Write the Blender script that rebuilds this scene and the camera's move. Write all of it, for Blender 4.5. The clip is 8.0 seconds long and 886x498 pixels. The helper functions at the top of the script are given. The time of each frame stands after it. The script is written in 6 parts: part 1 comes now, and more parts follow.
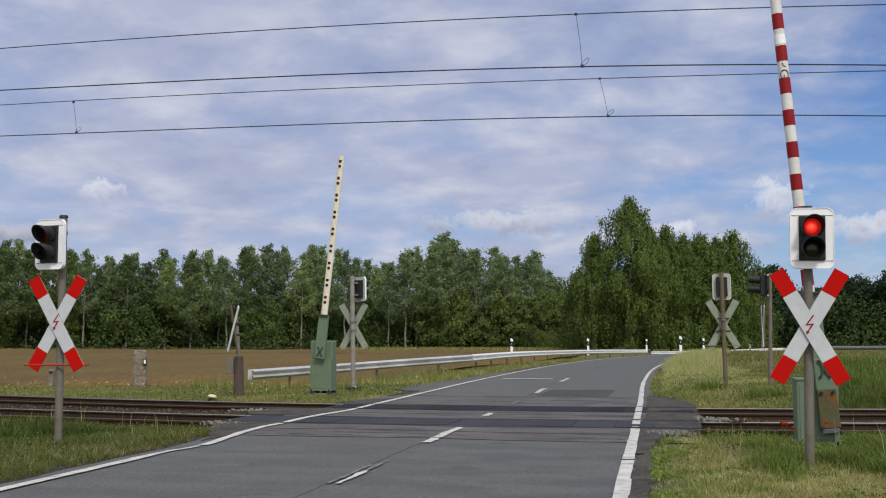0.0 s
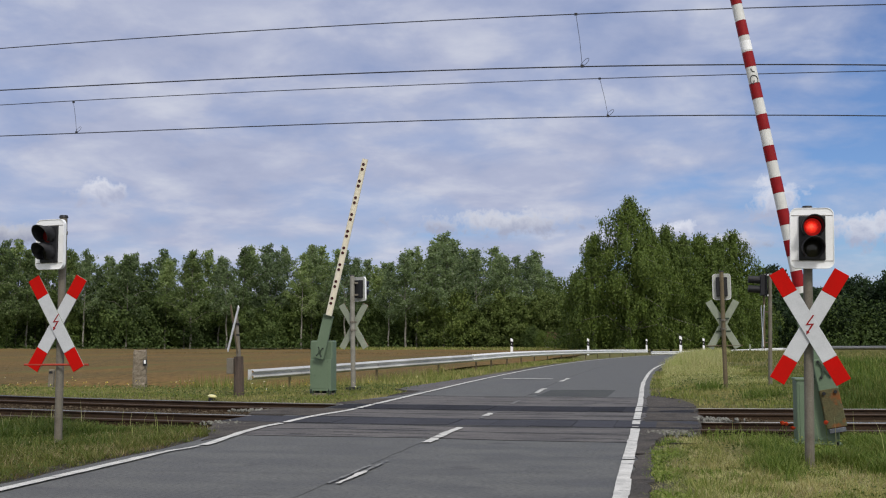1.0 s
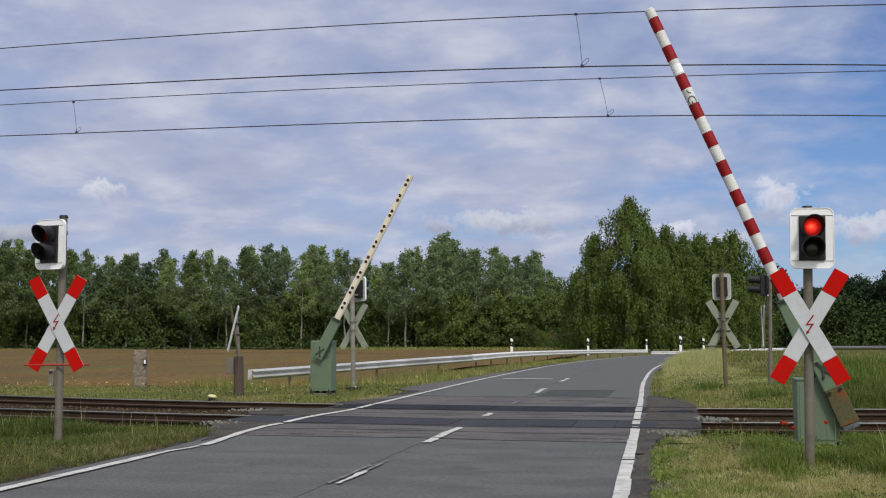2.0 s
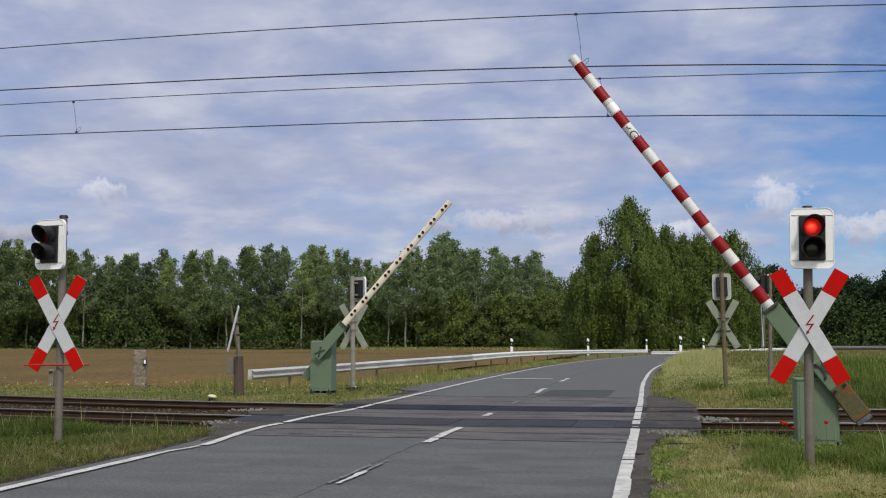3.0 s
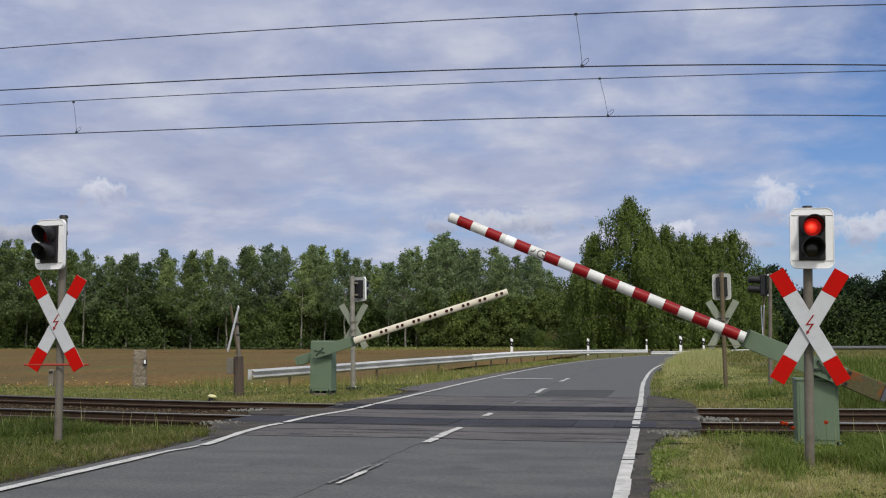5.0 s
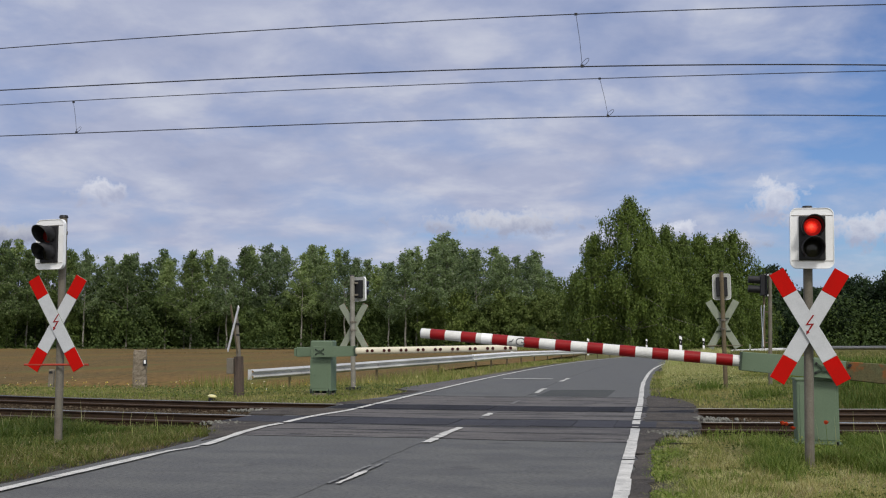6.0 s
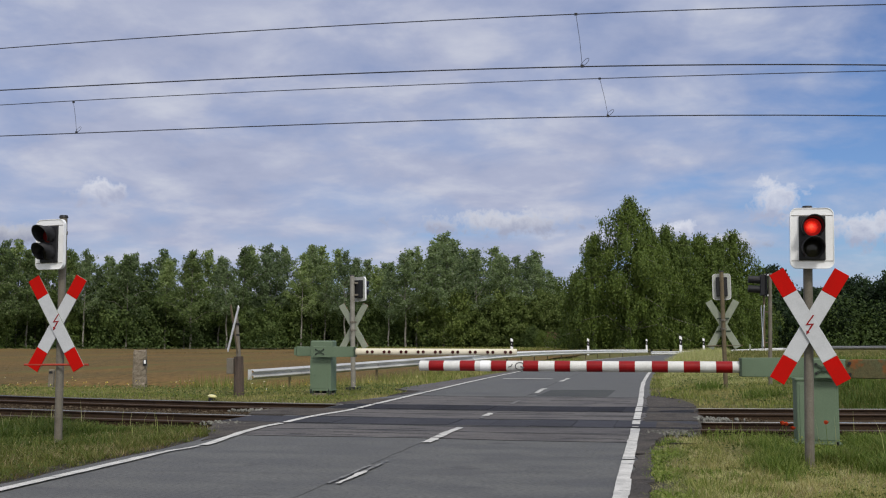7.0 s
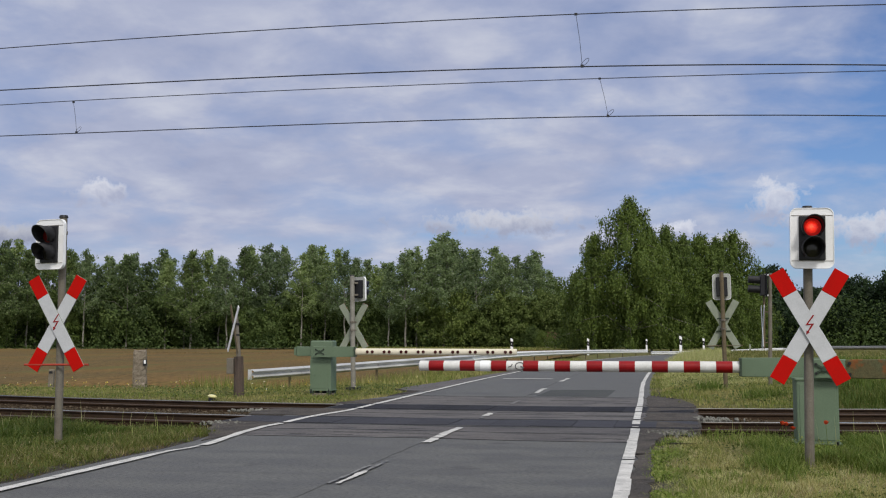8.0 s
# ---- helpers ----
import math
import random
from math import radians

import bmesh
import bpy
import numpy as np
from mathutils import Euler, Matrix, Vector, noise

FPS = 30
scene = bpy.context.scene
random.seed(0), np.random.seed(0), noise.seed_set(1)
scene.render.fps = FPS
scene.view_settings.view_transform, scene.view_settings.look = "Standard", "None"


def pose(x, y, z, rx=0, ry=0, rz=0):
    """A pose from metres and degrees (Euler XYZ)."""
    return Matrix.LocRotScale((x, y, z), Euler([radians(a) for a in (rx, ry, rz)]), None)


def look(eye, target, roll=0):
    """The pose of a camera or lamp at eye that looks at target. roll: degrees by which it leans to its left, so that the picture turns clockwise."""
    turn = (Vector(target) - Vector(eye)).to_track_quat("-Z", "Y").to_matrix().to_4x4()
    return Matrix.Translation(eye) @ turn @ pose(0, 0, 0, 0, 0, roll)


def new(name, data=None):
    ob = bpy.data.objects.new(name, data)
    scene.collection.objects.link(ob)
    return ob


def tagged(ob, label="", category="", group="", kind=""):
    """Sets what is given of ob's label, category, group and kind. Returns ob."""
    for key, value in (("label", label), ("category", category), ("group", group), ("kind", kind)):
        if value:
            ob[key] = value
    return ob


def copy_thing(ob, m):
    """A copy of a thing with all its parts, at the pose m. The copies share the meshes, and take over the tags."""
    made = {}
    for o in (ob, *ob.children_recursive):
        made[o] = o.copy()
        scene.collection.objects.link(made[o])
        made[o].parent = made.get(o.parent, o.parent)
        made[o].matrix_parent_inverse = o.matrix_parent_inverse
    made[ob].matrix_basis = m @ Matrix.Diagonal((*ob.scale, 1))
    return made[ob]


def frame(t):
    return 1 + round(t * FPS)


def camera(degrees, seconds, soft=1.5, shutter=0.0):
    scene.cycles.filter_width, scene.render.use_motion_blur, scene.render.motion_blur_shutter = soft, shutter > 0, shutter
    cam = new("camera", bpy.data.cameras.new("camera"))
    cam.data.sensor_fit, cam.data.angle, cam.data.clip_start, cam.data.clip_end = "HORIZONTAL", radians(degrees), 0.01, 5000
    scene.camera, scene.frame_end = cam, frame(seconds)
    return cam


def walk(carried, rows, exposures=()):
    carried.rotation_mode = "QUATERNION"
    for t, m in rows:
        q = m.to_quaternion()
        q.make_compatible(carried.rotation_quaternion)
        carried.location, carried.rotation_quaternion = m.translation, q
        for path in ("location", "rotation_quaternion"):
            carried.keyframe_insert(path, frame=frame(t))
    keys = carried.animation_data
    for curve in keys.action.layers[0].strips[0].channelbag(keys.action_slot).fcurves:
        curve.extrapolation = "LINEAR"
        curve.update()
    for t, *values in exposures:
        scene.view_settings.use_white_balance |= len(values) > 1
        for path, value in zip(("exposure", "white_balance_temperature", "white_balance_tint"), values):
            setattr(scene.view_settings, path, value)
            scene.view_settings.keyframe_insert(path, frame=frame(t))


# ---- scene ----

# World axes: the road runs along +Y, the railway along X; z is up.
EYE = Vector((0.0, 0.0, 1.3))
cam = camera(44.85, 8.0, soft=1.15)
STILL = look(EYE, EYE + Vector((-0.21227, 0.97356, 0.08443)))
walk(cam, [(0.0, STILL), (8.0, STILL)], exposures=[(0.0, 0.0), (1.5, -0.03), (3.0, -0.05), (8.0, -0.08)])

# ---- light ----
SUN_ELEVATION, SUN_AZIMUTH = radians(48), radians(150)   # azimuth clockwise from +Y


def node(tree, kind, **values):
    n = tree.nodes.new(kind)
    for key, value in values.items():
        n.inputs[key.replace("_", " ")].default_value = value
    return n


def math_node(tree, operation, a, b=None):
    n = tree.nodes.new("ShaderNodeMath")
    n.operation = operation
    for i, value in enumerate((a, b)):
        if value is None:
            continue
        if isinstance(value, (int, float)):
            n.inputs[i].default_value = value
        else:
            tree.links.new(value, n.inputs[i])
    return n.outputs[0]


def ramp(tree, fac, stops, interpolation="LINEAR"):
    n = tree.nodes.new("ShaderNodeValToRGB")
    n.color_ramp.interpolation = interpolation
    while len(n.color_ramp.elements) < len(stops):
        n.color_ramp.elements.new(0.5)
    for element, (position, colour) in zip(n.color_ramp.elements, stops):
        element.position = position
        if isinstance(colour, (int, float)):
            colour = (colour, colour, colour)
        element.color = (*colour, 1)
    tree.links.new(fac, n.inputs[0])
    return n.outputs[0]


def blend(tree, fac, a, b, mode="MIX"):
    n = tree.nodes.new("ShaderNodeMix")
    n.data_type, n.blend_type = "RGBA", mode
    for socket, value in ((n.inputs[0], fac), (n.inputs[6], a), (n.inputs[7], b)):
        if isinstance(value, (int, float)):
            socket.default_value = value
        elif isinstance(value, tuple):
            socket.default_value = (*value, 1)
        else:
            tree.links.new(value, socket)
    return n.outputs[2]


def build_world():
    world = bpy.data.worlds.new("sky")
    scene.world = world
    world.use_nodes = True
    t = world.node_tree
    t.nodes.clear()
    sky = t.nodes.new("ShaderNodeTexSky")
    sky.sky_type, sky.sun_disc = "NISHITA", False
    sky.sun_elevation, sky.sun_rotation = SUN_ELEVATION, SUN_AZIMUTH
    sky.air_density, sky.dust_density, sky.ozone_density = 1.0, 0.6, 2.0
    where = t.nodes.new("ShaderNodeTexCoord").outputs["Generated"]
    axes = t.nodes.new("ShaderNodeSeparateXYZ")
    t.links.new(where, axes.inputs[0])
    x, y, z = axes.outputs
    # high broken layer: the way of sight met with a level sheet
    lift = math_node(t, "ADD", math_node(t, "MAXIMUM", z, 0.0), 0.22)
    sheet = t.nodes.new("ShaderNodeCombineXYZ")
    t.links.new(math_node(t, "DIVIDE", x, lift), sheet.inputs[0])
    t.links.new(math_node(t, "DIVIDE", y, lift), sheet.inputs[1])
    soft = node(t, "ShaderNodeTexNoise", Scale=1.5, Detail=7.0, Roughness=0.52, Distortion=0.25)
    fine = node(t, "ShaderNodeTexNoise", Scale=4.2, Detail=8.0, Roughness=0.56, Distortion=0.2)
    for n in (soft, fine):
        t.links.new(sheet.outputs[0], n.inputs["Vector"])
    cover = math_node(t, "ADD", math_node(t, "MULTIPLY", soft.outputs[0], 0.65), math_node(t, "MULTIPLY", fine.outputs[0], 0.35))
    # clearer towards +X
    cover = math_node(t, "SUBTRACT", cover, math_node(t, "MULTIPLY", math_node(t, "MAXIMUM", x, -0.10), 0.62))
    mask = ramp(t, cover, [(0.34, 0.05), (0.47, 0.66), (0.60, 1.0)])
    light = ramp(t, fine.outputs[0], [(0.30, (0.360, 0.405, 0.575)), (0.50, (0.437, 0.478, 0.64)), (0.70, (0.58, 0.61, 0.725))])
    blue = blend(t, 1.0, sky.outputs[0], (0.060, 0.076, 0.106), "MULTIPLY")
    colour = blend(t, mask, blue, light)
    # the veil is brighter and whiter round the sun
    near_sun = t.nodes.new("ShaderNodeVectorMath")
    near_sun.operation = "DOT_PRODUCT"
    t.links.new(where, near_sun.inputs[0])
    near_sun.inputs[1].default_value = (math.sin(SUN_AZIMUTH) * math.cos(SUN_ELEVATION), math.cos(SUN_AZIMUTH) * math.cos(SUN_ELEVATION), math.sin(SUN_ELEVATION))
    colour = blend(t, ramp(t, near_sun.outputs["Value"], [(0.05, 0.0), (1.0, 1.0)]), colour, (1.02, 0.99, 0.95))
    # low heaped clouds: azimuth, elevation, half width, half height in degrees, brightness
    ragged = node(t, "ShaderNodeTexNoise", Scale=62.0, Detail=7.0, Roughness=0.62, Distortion=0.2)
    t.links.new(where, ragged.inputs["Vector"])
    for az, el, wide, high, bright in ((-30.2, 7.5, 1.55, 0.80, 1.0), (-9.4, 6.2, 4.6, 0.80, 0.88), (5.1, 7.0, 1.55, 1.25, 1.0), (6.4, 6.0, 1.2, 0.7, 0.9), (0.1, 5.6, 1.3, 0.55, 1.05), (9.4, 5.4, 2.0, 0.9, 0.95), (2.6, 4.9, 2.0, 0.5, 0.8), (-34.0, 5.2, 1.6, 0.6, 0.7)):
        a = radians(az)
        across = t.nodes.new("ShaderNodeVectorMath")
        across.operation = "DOT_PRODUCT"
        t.links.new(where, across.inputs[0])
        across.inputs[1].default_value = (math.cos(a), -math.sin(a), 0)
        ahead = t.nodes.new("ShaderNodeVectorMath")
        ahead.operation = "DOT_PRODUCT"
        t.links.new(where, ahead.inputs[0])
        ahead.inputs[1].default_value = (math.sin(a), math.cos(a), 0)
        u = math_node(t, "DIVIDE", across.outputs["Value"], radians(wide))
        v = math_node(t, "DIVIDE", math_node(t, "SUBTRACT", z, math.sin(radians(el))), radians(high))
        away = math_node(t, "SQRT", math_node(t, "ADD", math_node(t, "MULTIPLY", u, u), math_node(t, "MULTIPLY", v, v)))
        away = math_node(t, "ADD", away, math_node(t, "MULTIPLY", math_node(t, "SUBTRACT", ragged.outputs[0], 0.5), 2.9))
        body = math_node(t, "MULTIPLY", ramp(t, away, [(0.45, 1.0), (1.05, 0.0)]), math_node(t, "GREATER_THAN", ahead.outputs["Value"], 0.0))
        shade = ramp(t, math_node(t, "ADD", math_node(t, "MULTIPLY", v, 0.35), ragged.outputs[0]), [(0.30, (0.43 * bright, 0.46 * bright, 0.60 * bright)), (0.78, (0.83 * bright, 0.84 * bright, 0.90 * bright))])
        colour = blend(t, math_node(t, "MULTIPLY", body, 0.85), colour, shade)
    ground = t.nodes.new("ShaderNodeBackground")
    t.links.new(colour, ground.inputs["Color"])
    ground.inputs["Strength"].default_value = 1.0
    out = t.nodes.new("ShaderNodeOutputWorld")
    t.links.new(ground.outputs[0], out.inputs[0])


build_world()
sun = new("sun", bpy.data.lights.new("sun", "SUN"))
sun.data.energy, sun.data.angle, sun.data.color = 2.1, radians(11), (1.0, 0.965, 0.90)
toward = Vector((math.sin(SUN_AZIMUTH) * math.cos(SUN_ELEVATION), math.cos(SUN_AZIMUTH) * math.cos(SUN_ELEVATION), math.sin(SUN_ELEVATION)))
sun.matrix_world = look(toward * 50, (0, 0, 0))


# ---- materials ----
def material(name, colour, rough=0.6, metal=0.0, second=None, scale=6.0, grain=90.0, vary=0.5, bump=0.15, per_object=0.0,
             spec=0.35, speck=0.15, stain=None, stain_scale=2.0, stain_from=0.60, stretch=(1, 1, 1)):
    """A surface of two colours mixed by a broad and a fine noise, with stains and fine relief, at real size."""
    m = bpy.data.materials.new(name)
    m.use_nodes = True
    t = m.node_tree
    p = t.nodes["Principled BSDF"]
    p.inputs["Metallic"].default_value = metal
    p.inputs["Specular IOR Level"].default_value = spec
    co = t.nodes.new("ShaderNodeTexCoord").outputs["Object"]
    spread = t.nodes.new("ShaderNodeMapping")
    spread.inputs["Scale"].default_value = stretch
    t.links.new(co, spread.inputs[0])
    broad = node(t, "ShaderNodeTexNoise", Scale=scale, Detail=6.0, Roughness=0.6)
    small = node(t, "ShaderNodeTexNoise", Scale=grain, Detail=4.0, Roughness=0.7)
    for n in (broad, small):
        t.links.new(spread.outputs[0], n.inputs["Vector"])
    second = second or tuple(c * 0.7 for c in colour)
    fac = ramp(t, broad.outputs[0], [(0.5 - vary * 0.35, 0.0), (0.5 + vary * 0.35, 1.0)])
    base = blend(t, fac, second, colour)
    grains = ramp(t, small.outputs[0], [(0.30, 1.0 - speck * 1.6), (0.70, 1.0 + speck * 0.9)])
    base = blend(t, 1.0, base, grains, "MULTIPLY")
    if stain:
        spots = node(t, "ShaderNodeTexNoise", Scale=stain_scale, Detail=8.0, Roughness=0.65)
        t.links.new(spread.outputs[0], spots.inputs["Vector"])
        base = blend(t, ramp(t, spots.outputs[0], [(stain_from, 0.0), (stain_from + 0.08, 0.85)]), base, stain)
    if per_object:
        info = t.nodes.new("ShaderNodeObjectInfo").outputs["Random"]
        base = blend(t, 1.0, base, ramp(t, info, [(0.0, 1.0 - per_object), (1.0, 1.0 + per_object)]), "MULTIPLY")
    t.links.new(base, p.inputs["Base Color"])
    t.links.new(ramp(t, broad.outputs[0], [(0.3, max(0.05, rough - 0.10)), (0.7, min(1.0, rough + 0.10))]), p.inputs["Roughness"])
    if bump:
        b = t.nodes.new("ShaderNodeBump")
        b.inputs["Strength"].default_value, b.inputs["Distance"].default_value = bump, 0.02
        t.links.new(small.outputs[0], b.inputs["Height"])
        t.links.new(b.outputs[0], p.inputs["Normal"])
    return m


def foliage(name, stops, translucent=0.3, rough=0.6, per_object=0.0, broad=None):
    """Leaves or blades, each of its own shade."""
    m = bpy.data.materials.new(name)
    m.use_nodes = True
    t = m.node_tree
    p = t.nodes["Principled BSDF"]
    island = t.nodes.new("ShaderNodeNewGeometry").outputs["Random Per Island"]
    base = ramp(t, island, stops)
    if broad:
        co = t.nodes.new("ShaderNodeTexCoord").outputs["Object"]
        n = node(t, "ShaderNodeTexNoise", Scale=broad[0], Detail=5.0, Roughness=0.6)
        t.links.new(co, n.inputs["Vector"])
        base = blend(t, ramp(t, n.outputs[0], [(broad[1], 0.0), (broad[2], 0.85)]), base, broad[3])
    if per_object:
        info = t.nodes.new("ShaderNodeObjectInfo").outputs["Random"]
        base = blend(t, 1.0, base, ramp(t, info, [(0.0, (1 - per_object, 1 - per_object * 0.9, 1 - per_object * 0.3)), (0.5, (1.0, 1.0, 1.15)), (1.0, (1 + per_object, 1 + per_object * 0.85, 1.0 + per_object * 0.5))]), "MULTIPLY")
    t.links.new(base, p.inputs["Base Color"])
    p.inputs["Roughness"].default_value = rough
    p.inputs["Specular IOR Level"].default_value = 0.25
    thin = t.nodes.new("ShaderNodeBsdfTranslucent")
    t.links.new(base, thin.inputs[0])
    mix = t.nodes.new("ShaderNodeMixShader")
    mix.inputs[0].default_value = translucent
    t.links.new(p.outputs[0], mix.inputs[1])
    t.links.new(thin.outputs[0], mix.inputs[2])
    t.links.new(mix.outputs[0], t.nodes["Material Output"].inputs[0])
    return m


ASPHALT = material("asphalt", (0.133, 0.135, 0.129), 0.70, spec=0.42, second=(0.098, 0.099, 0.096), scale=1.3, grain=30, vary=0.30, bump=0.6, speck=0.42,
                   stain=(0.068, 0.067, 0.068), stain_scale=1.5, stain_from=0.585, stretch=(0.7, 1.5, 1.0))
ROUGH_ASPHALT = material("patched_asphalt", (0.156, 0.146, 0.141), 0.78, spec=0.32, second=(0.098, 0.091, 0.088), scale=1.6, grain=34, vary=0.30, bump=0.5, speck=0.40,
                         stain=(0.042, 0.041, 0.044), stain_scale=2.0, stain_from=0.55, stretch=(0.55, 1.5, 1.0))
PATCHED_DARK = material("dark_repair_asphalt", (0.074, 0.079, 0.075), 0.85, second=(0.056, 0.059, 0.058), scale=1.4, grain=70, vary=0.24, bump=0.4, speck=0.36)
PATCH = material("rubber_panel", (0.042, 0.042, 0.051), 0.75, second=(0.030, 0.030, 0.037), scale=1.2, grain=140, bump=0.3, speck=0.25, per_object=0.18)
# darker copy of the panel rubber, for the far row
BLACK_RUBBER = material("black_rubber_panel", (0.024, 0.023, 0.028), 0.75, spec=0.2, second=(0.016, 0.016, 0.019), scale=1.2, grain=140, bump=0.3, speck=0.25, per_object=0.25)
GROOVE = material("bitumen_joint", (0.018, 0.018, 0.020), 0.6, bump=0.1)
MUDDY_ASPHALT = material("muddy_asphalt", (0.112, 0.099, 0.088), 0.9, spec=0.2, second=(0.070, 0.063, 0.057), scale=1.8, grain=50, vary=0.3, bump=0.7, speck=0.45,
                         stain=(0.034, 0.031, 0.029), stain_scale=2.2, stain_from=0.57)
SEAM = material("filled_seam", (0.078, 0.079, 0.077), 0.8, second=(0.100, 0.102, 0.098), scale=3, grain=60, vary=0.4, bump=0.3)
SHOULDER = material("crumbled_asphalt", (0.088, 0.077, 0.068), 0.9, spec=0.15, second=(0.048, 0.042, 0.037), scale=3.5, grain=50, vary=0.3, bump=0.7, speck=0.5)
LINE_PAINT = material("road_paint", (0.68, 0.67, 0.64), 0.7, second=(0.48, 0.475, 0.45), scale=5, grain=60, vary=0.35, speck=0.22, stain=(0.15, 0.15, 0.15), stain_scale=4.5, stain_from=0.585)
WORN_PAINT = material("worn_road_paint", (0.27, 0.27, 0.265), 0.75, second=(0.17, 0.17, 0.166), scale=7, grain=120, speck=0.15, stain=(0.10, 0.10, 0.10), stain_scale=7, stain_from=0.48)
SOIL = material("verge_soil", (0.098, 0.114, 0.034), 0.95, spec=0.1, second=(0.185, 0.160, 0.072), scale=0.5, grain=30, vary=0.6, bump=0.8, speck=0.4)
BALLAST = material("ballast", (0.088, 0.062, 0.034), 0.95, spec=0.1, second=(0.048, 0.034, 0.020), scale=2.0, grain=26, bump=0.9, speck=0.5)
STONE = material("ballast_stone", (0.205, 0.205, 0.185), 0.9, spec=0.15, second=(0.095, 0.092, 0.078), scale=8, grain=60, per_object=0.3)
BALLAST_STONE = foliage("angular_stone", [(0.0, (0.040, 0.028, 0.017)), (0.6, (0.072, 0.052, 0.032)), (1.0, (0.115, 0.090, 0.062))], 0.0, rough=0.95)
RUST = material("rusty_rail", (0.060, 0.037, 0.022), 0.85, spec=0.15, second=(0.034, 0.022, 0.015), scale=4, grain=80, speck=0.3, bump=0.3)
STEEL = material("polished_rail_head", (0.44, 0.43, 0.42), 0.06, 1.0, second=(0.34, 0.32, 0.30), scale=3, grain=120, speck=0.05, bump=0.0)
DULL_STEEL = material("dull_rail_head", (0.095, 0.066, 0.050), 0.7, 0.1, second=(0.06, 0.042, 0.032), scale=3, grain=120, speck=0.1, bump=0.05)
SLEEPER = material("sleeper_wood", (0.075, 0.055, 0.04), 0.9, second=(0.045, 0.034, 0.026), scale=5, grain=60, speck=0.3, bump=0.4)
GALVANISED = material("galvanised_steel", (0.82, 0.82, 0.82), 0.42, 0.55, second=(0.62, 0.62, 0.63), scale=1.2, grain=60, vary=0.5, speck=0.10, bump=0.05, stain=(0.34, 0.32, 0.29), stain_scale=2.5, stain_from=0.64)
RAIL_ZINC = material("zinc_beam", (0.70, 0.70, 0.685), 0.42, 0.35, second=(0.50, 0.50, 0.485), scale=0.8, grain=50, vary=0.5, speck=0.12, bump=0.05, stain=(0.30, 0.28, 0.25), stain_scale=1.8, stain_from=0.62)
# lighter copy of the beam zinc, for the middle lengths
BRIGHT_ZINC = material("bright_zinc_beam", (0.92, 0.92, 0.90), 0.40, 0.18, second=(0.84, 0.84, 0.82), scale=0.8, grain=50, vary=0.5, speck=0.08, bump=0.05)
DULL_ZINC = material("dull_zinc", (0.36, 0.37, 0.38), 0.5, 0.4, second=(0.22, 0.22, 0.23), scale=9, grain=60, vary=0.4)
BLUE_GREY = material("blue_grey_plate", (0.19, 0.205, 0.235), 0.45, 0.3, second=(0.10, 0.11, 0.13), scale=9, grain=60, vary=0.4, speck=0.2)
POST_GREY = material("weathered_grey_pipe", (0.205, 0.188, 0.155), 0.65, 0.1, second=(0.14, 0.120, 0.094), scale=5, grain=70, speck=0.15, stain=(0.16, 0.11, 0.07), stain_scale=6, stain_from=0.63)
PALE_POST = material("pale_grey_pipe", (0.32, 0.31, 0.275), 0.65, 0.1, second=(0.22, 0.205, 0.175), scale=5, grain=70, speck=0.15)
POST_RUST = material("brown_weathered_pipe", (0.175, 0.138, 0.082), 0.75, 0.1, second=(0.118, 0.092, 0.056), scale=6, grain=70, speck=0.2)
GREEN = material("green_machine_paint", (0.146, 0.204, 0.134), 0.5, second=(0.120, 0.172, 0.110), scale=3, grain=60, vary=0.8, speck=0.06, bump=0.05,
                 stain=(0.085, 0.120, 0.078), stain_scale=4, stain_from=0.60)
# darker copy of the machine green, with seam shade put into its colour
GREEN_DARK = material("shaded_dark_green", (0.05, 0.075, 0.05), 0.7, bump=0.05)
RUSTY_PLATE = material("flaking_rusty_paint", (0.098, 0.102, 0.054), 0.8, spec=0.15, second=(0.112, 0.088, 0.042), scale=4, grain=50, vary=0.4, speck=0.22, bump=0.2, stain=(0.215, 0.074, 0.024), stain_scale=3.4, stain_from=0.555)
WHITE = material("white_enamel", (0.92, 0.925, 0.94), 0.4, second=(0.88, 0.885, 0.90), scale=4, grain=60, speck=0.04, bump=0.02)
SIGN_WHITE = material("sign_white", (0.57, 0.585, 0.615), 0.5, second=(0.50, 0.515, 0.54), scale=5, grain=70, speck=0.06, bump=0.02, stain=(0.36, 0.36, 0.35), stain_scale=7, stain_from=0.66)
SIGN_RED = material("sign_red", (0.53, 0.007, 0.005), 0.6, spec=0.04, second=(0.46, 0.009, 0.006), scale=5, grain=70, speck=0.06, bump=0.02)
SIGN_BACK = material("sign_back_grey_green", (0.30, 0.33, 0.26), 0.6, 0.1, second=(0.24, 0.27, 0.21), scale=5, grain=60, speck=0.1)
PALE_BACK = material("pale_grey_back", (0.50, 0.51, 0.48), 0.55, second=(0.40, 0.41, 0.38), scale=5, grain=60, speck=0.1)
BOOM_WHITE = material("boom_white", (0.74, 0.74, 0.72), 0.45, second=(0.62, 0.62, 0.60), scale=6, grain=60, speck=0.06, bump=0.02, stain=(0.42, 0.40, 0.36), stain_scale=5, stain_from=0.66)
BOOM_RED = material("boom_red", (0.29, 0.006, 0.009), 0.40, spec=0.25, second=(0.22, 0.005, 0.007), scale=6, grain=60, speck=0.06, bump=0.02)
BOOM_CREAM = material("boom_cream", (0.78, 0.725, 0.58), 0.5, second=(0.70, 0.645, 0.51), scale=5, grain=60, speck=0.05, bump=0.02)
REFLECTOR = material("dark_red_reflector", (0.060, 0.008, 0.008), 0.25, bump=0.02)
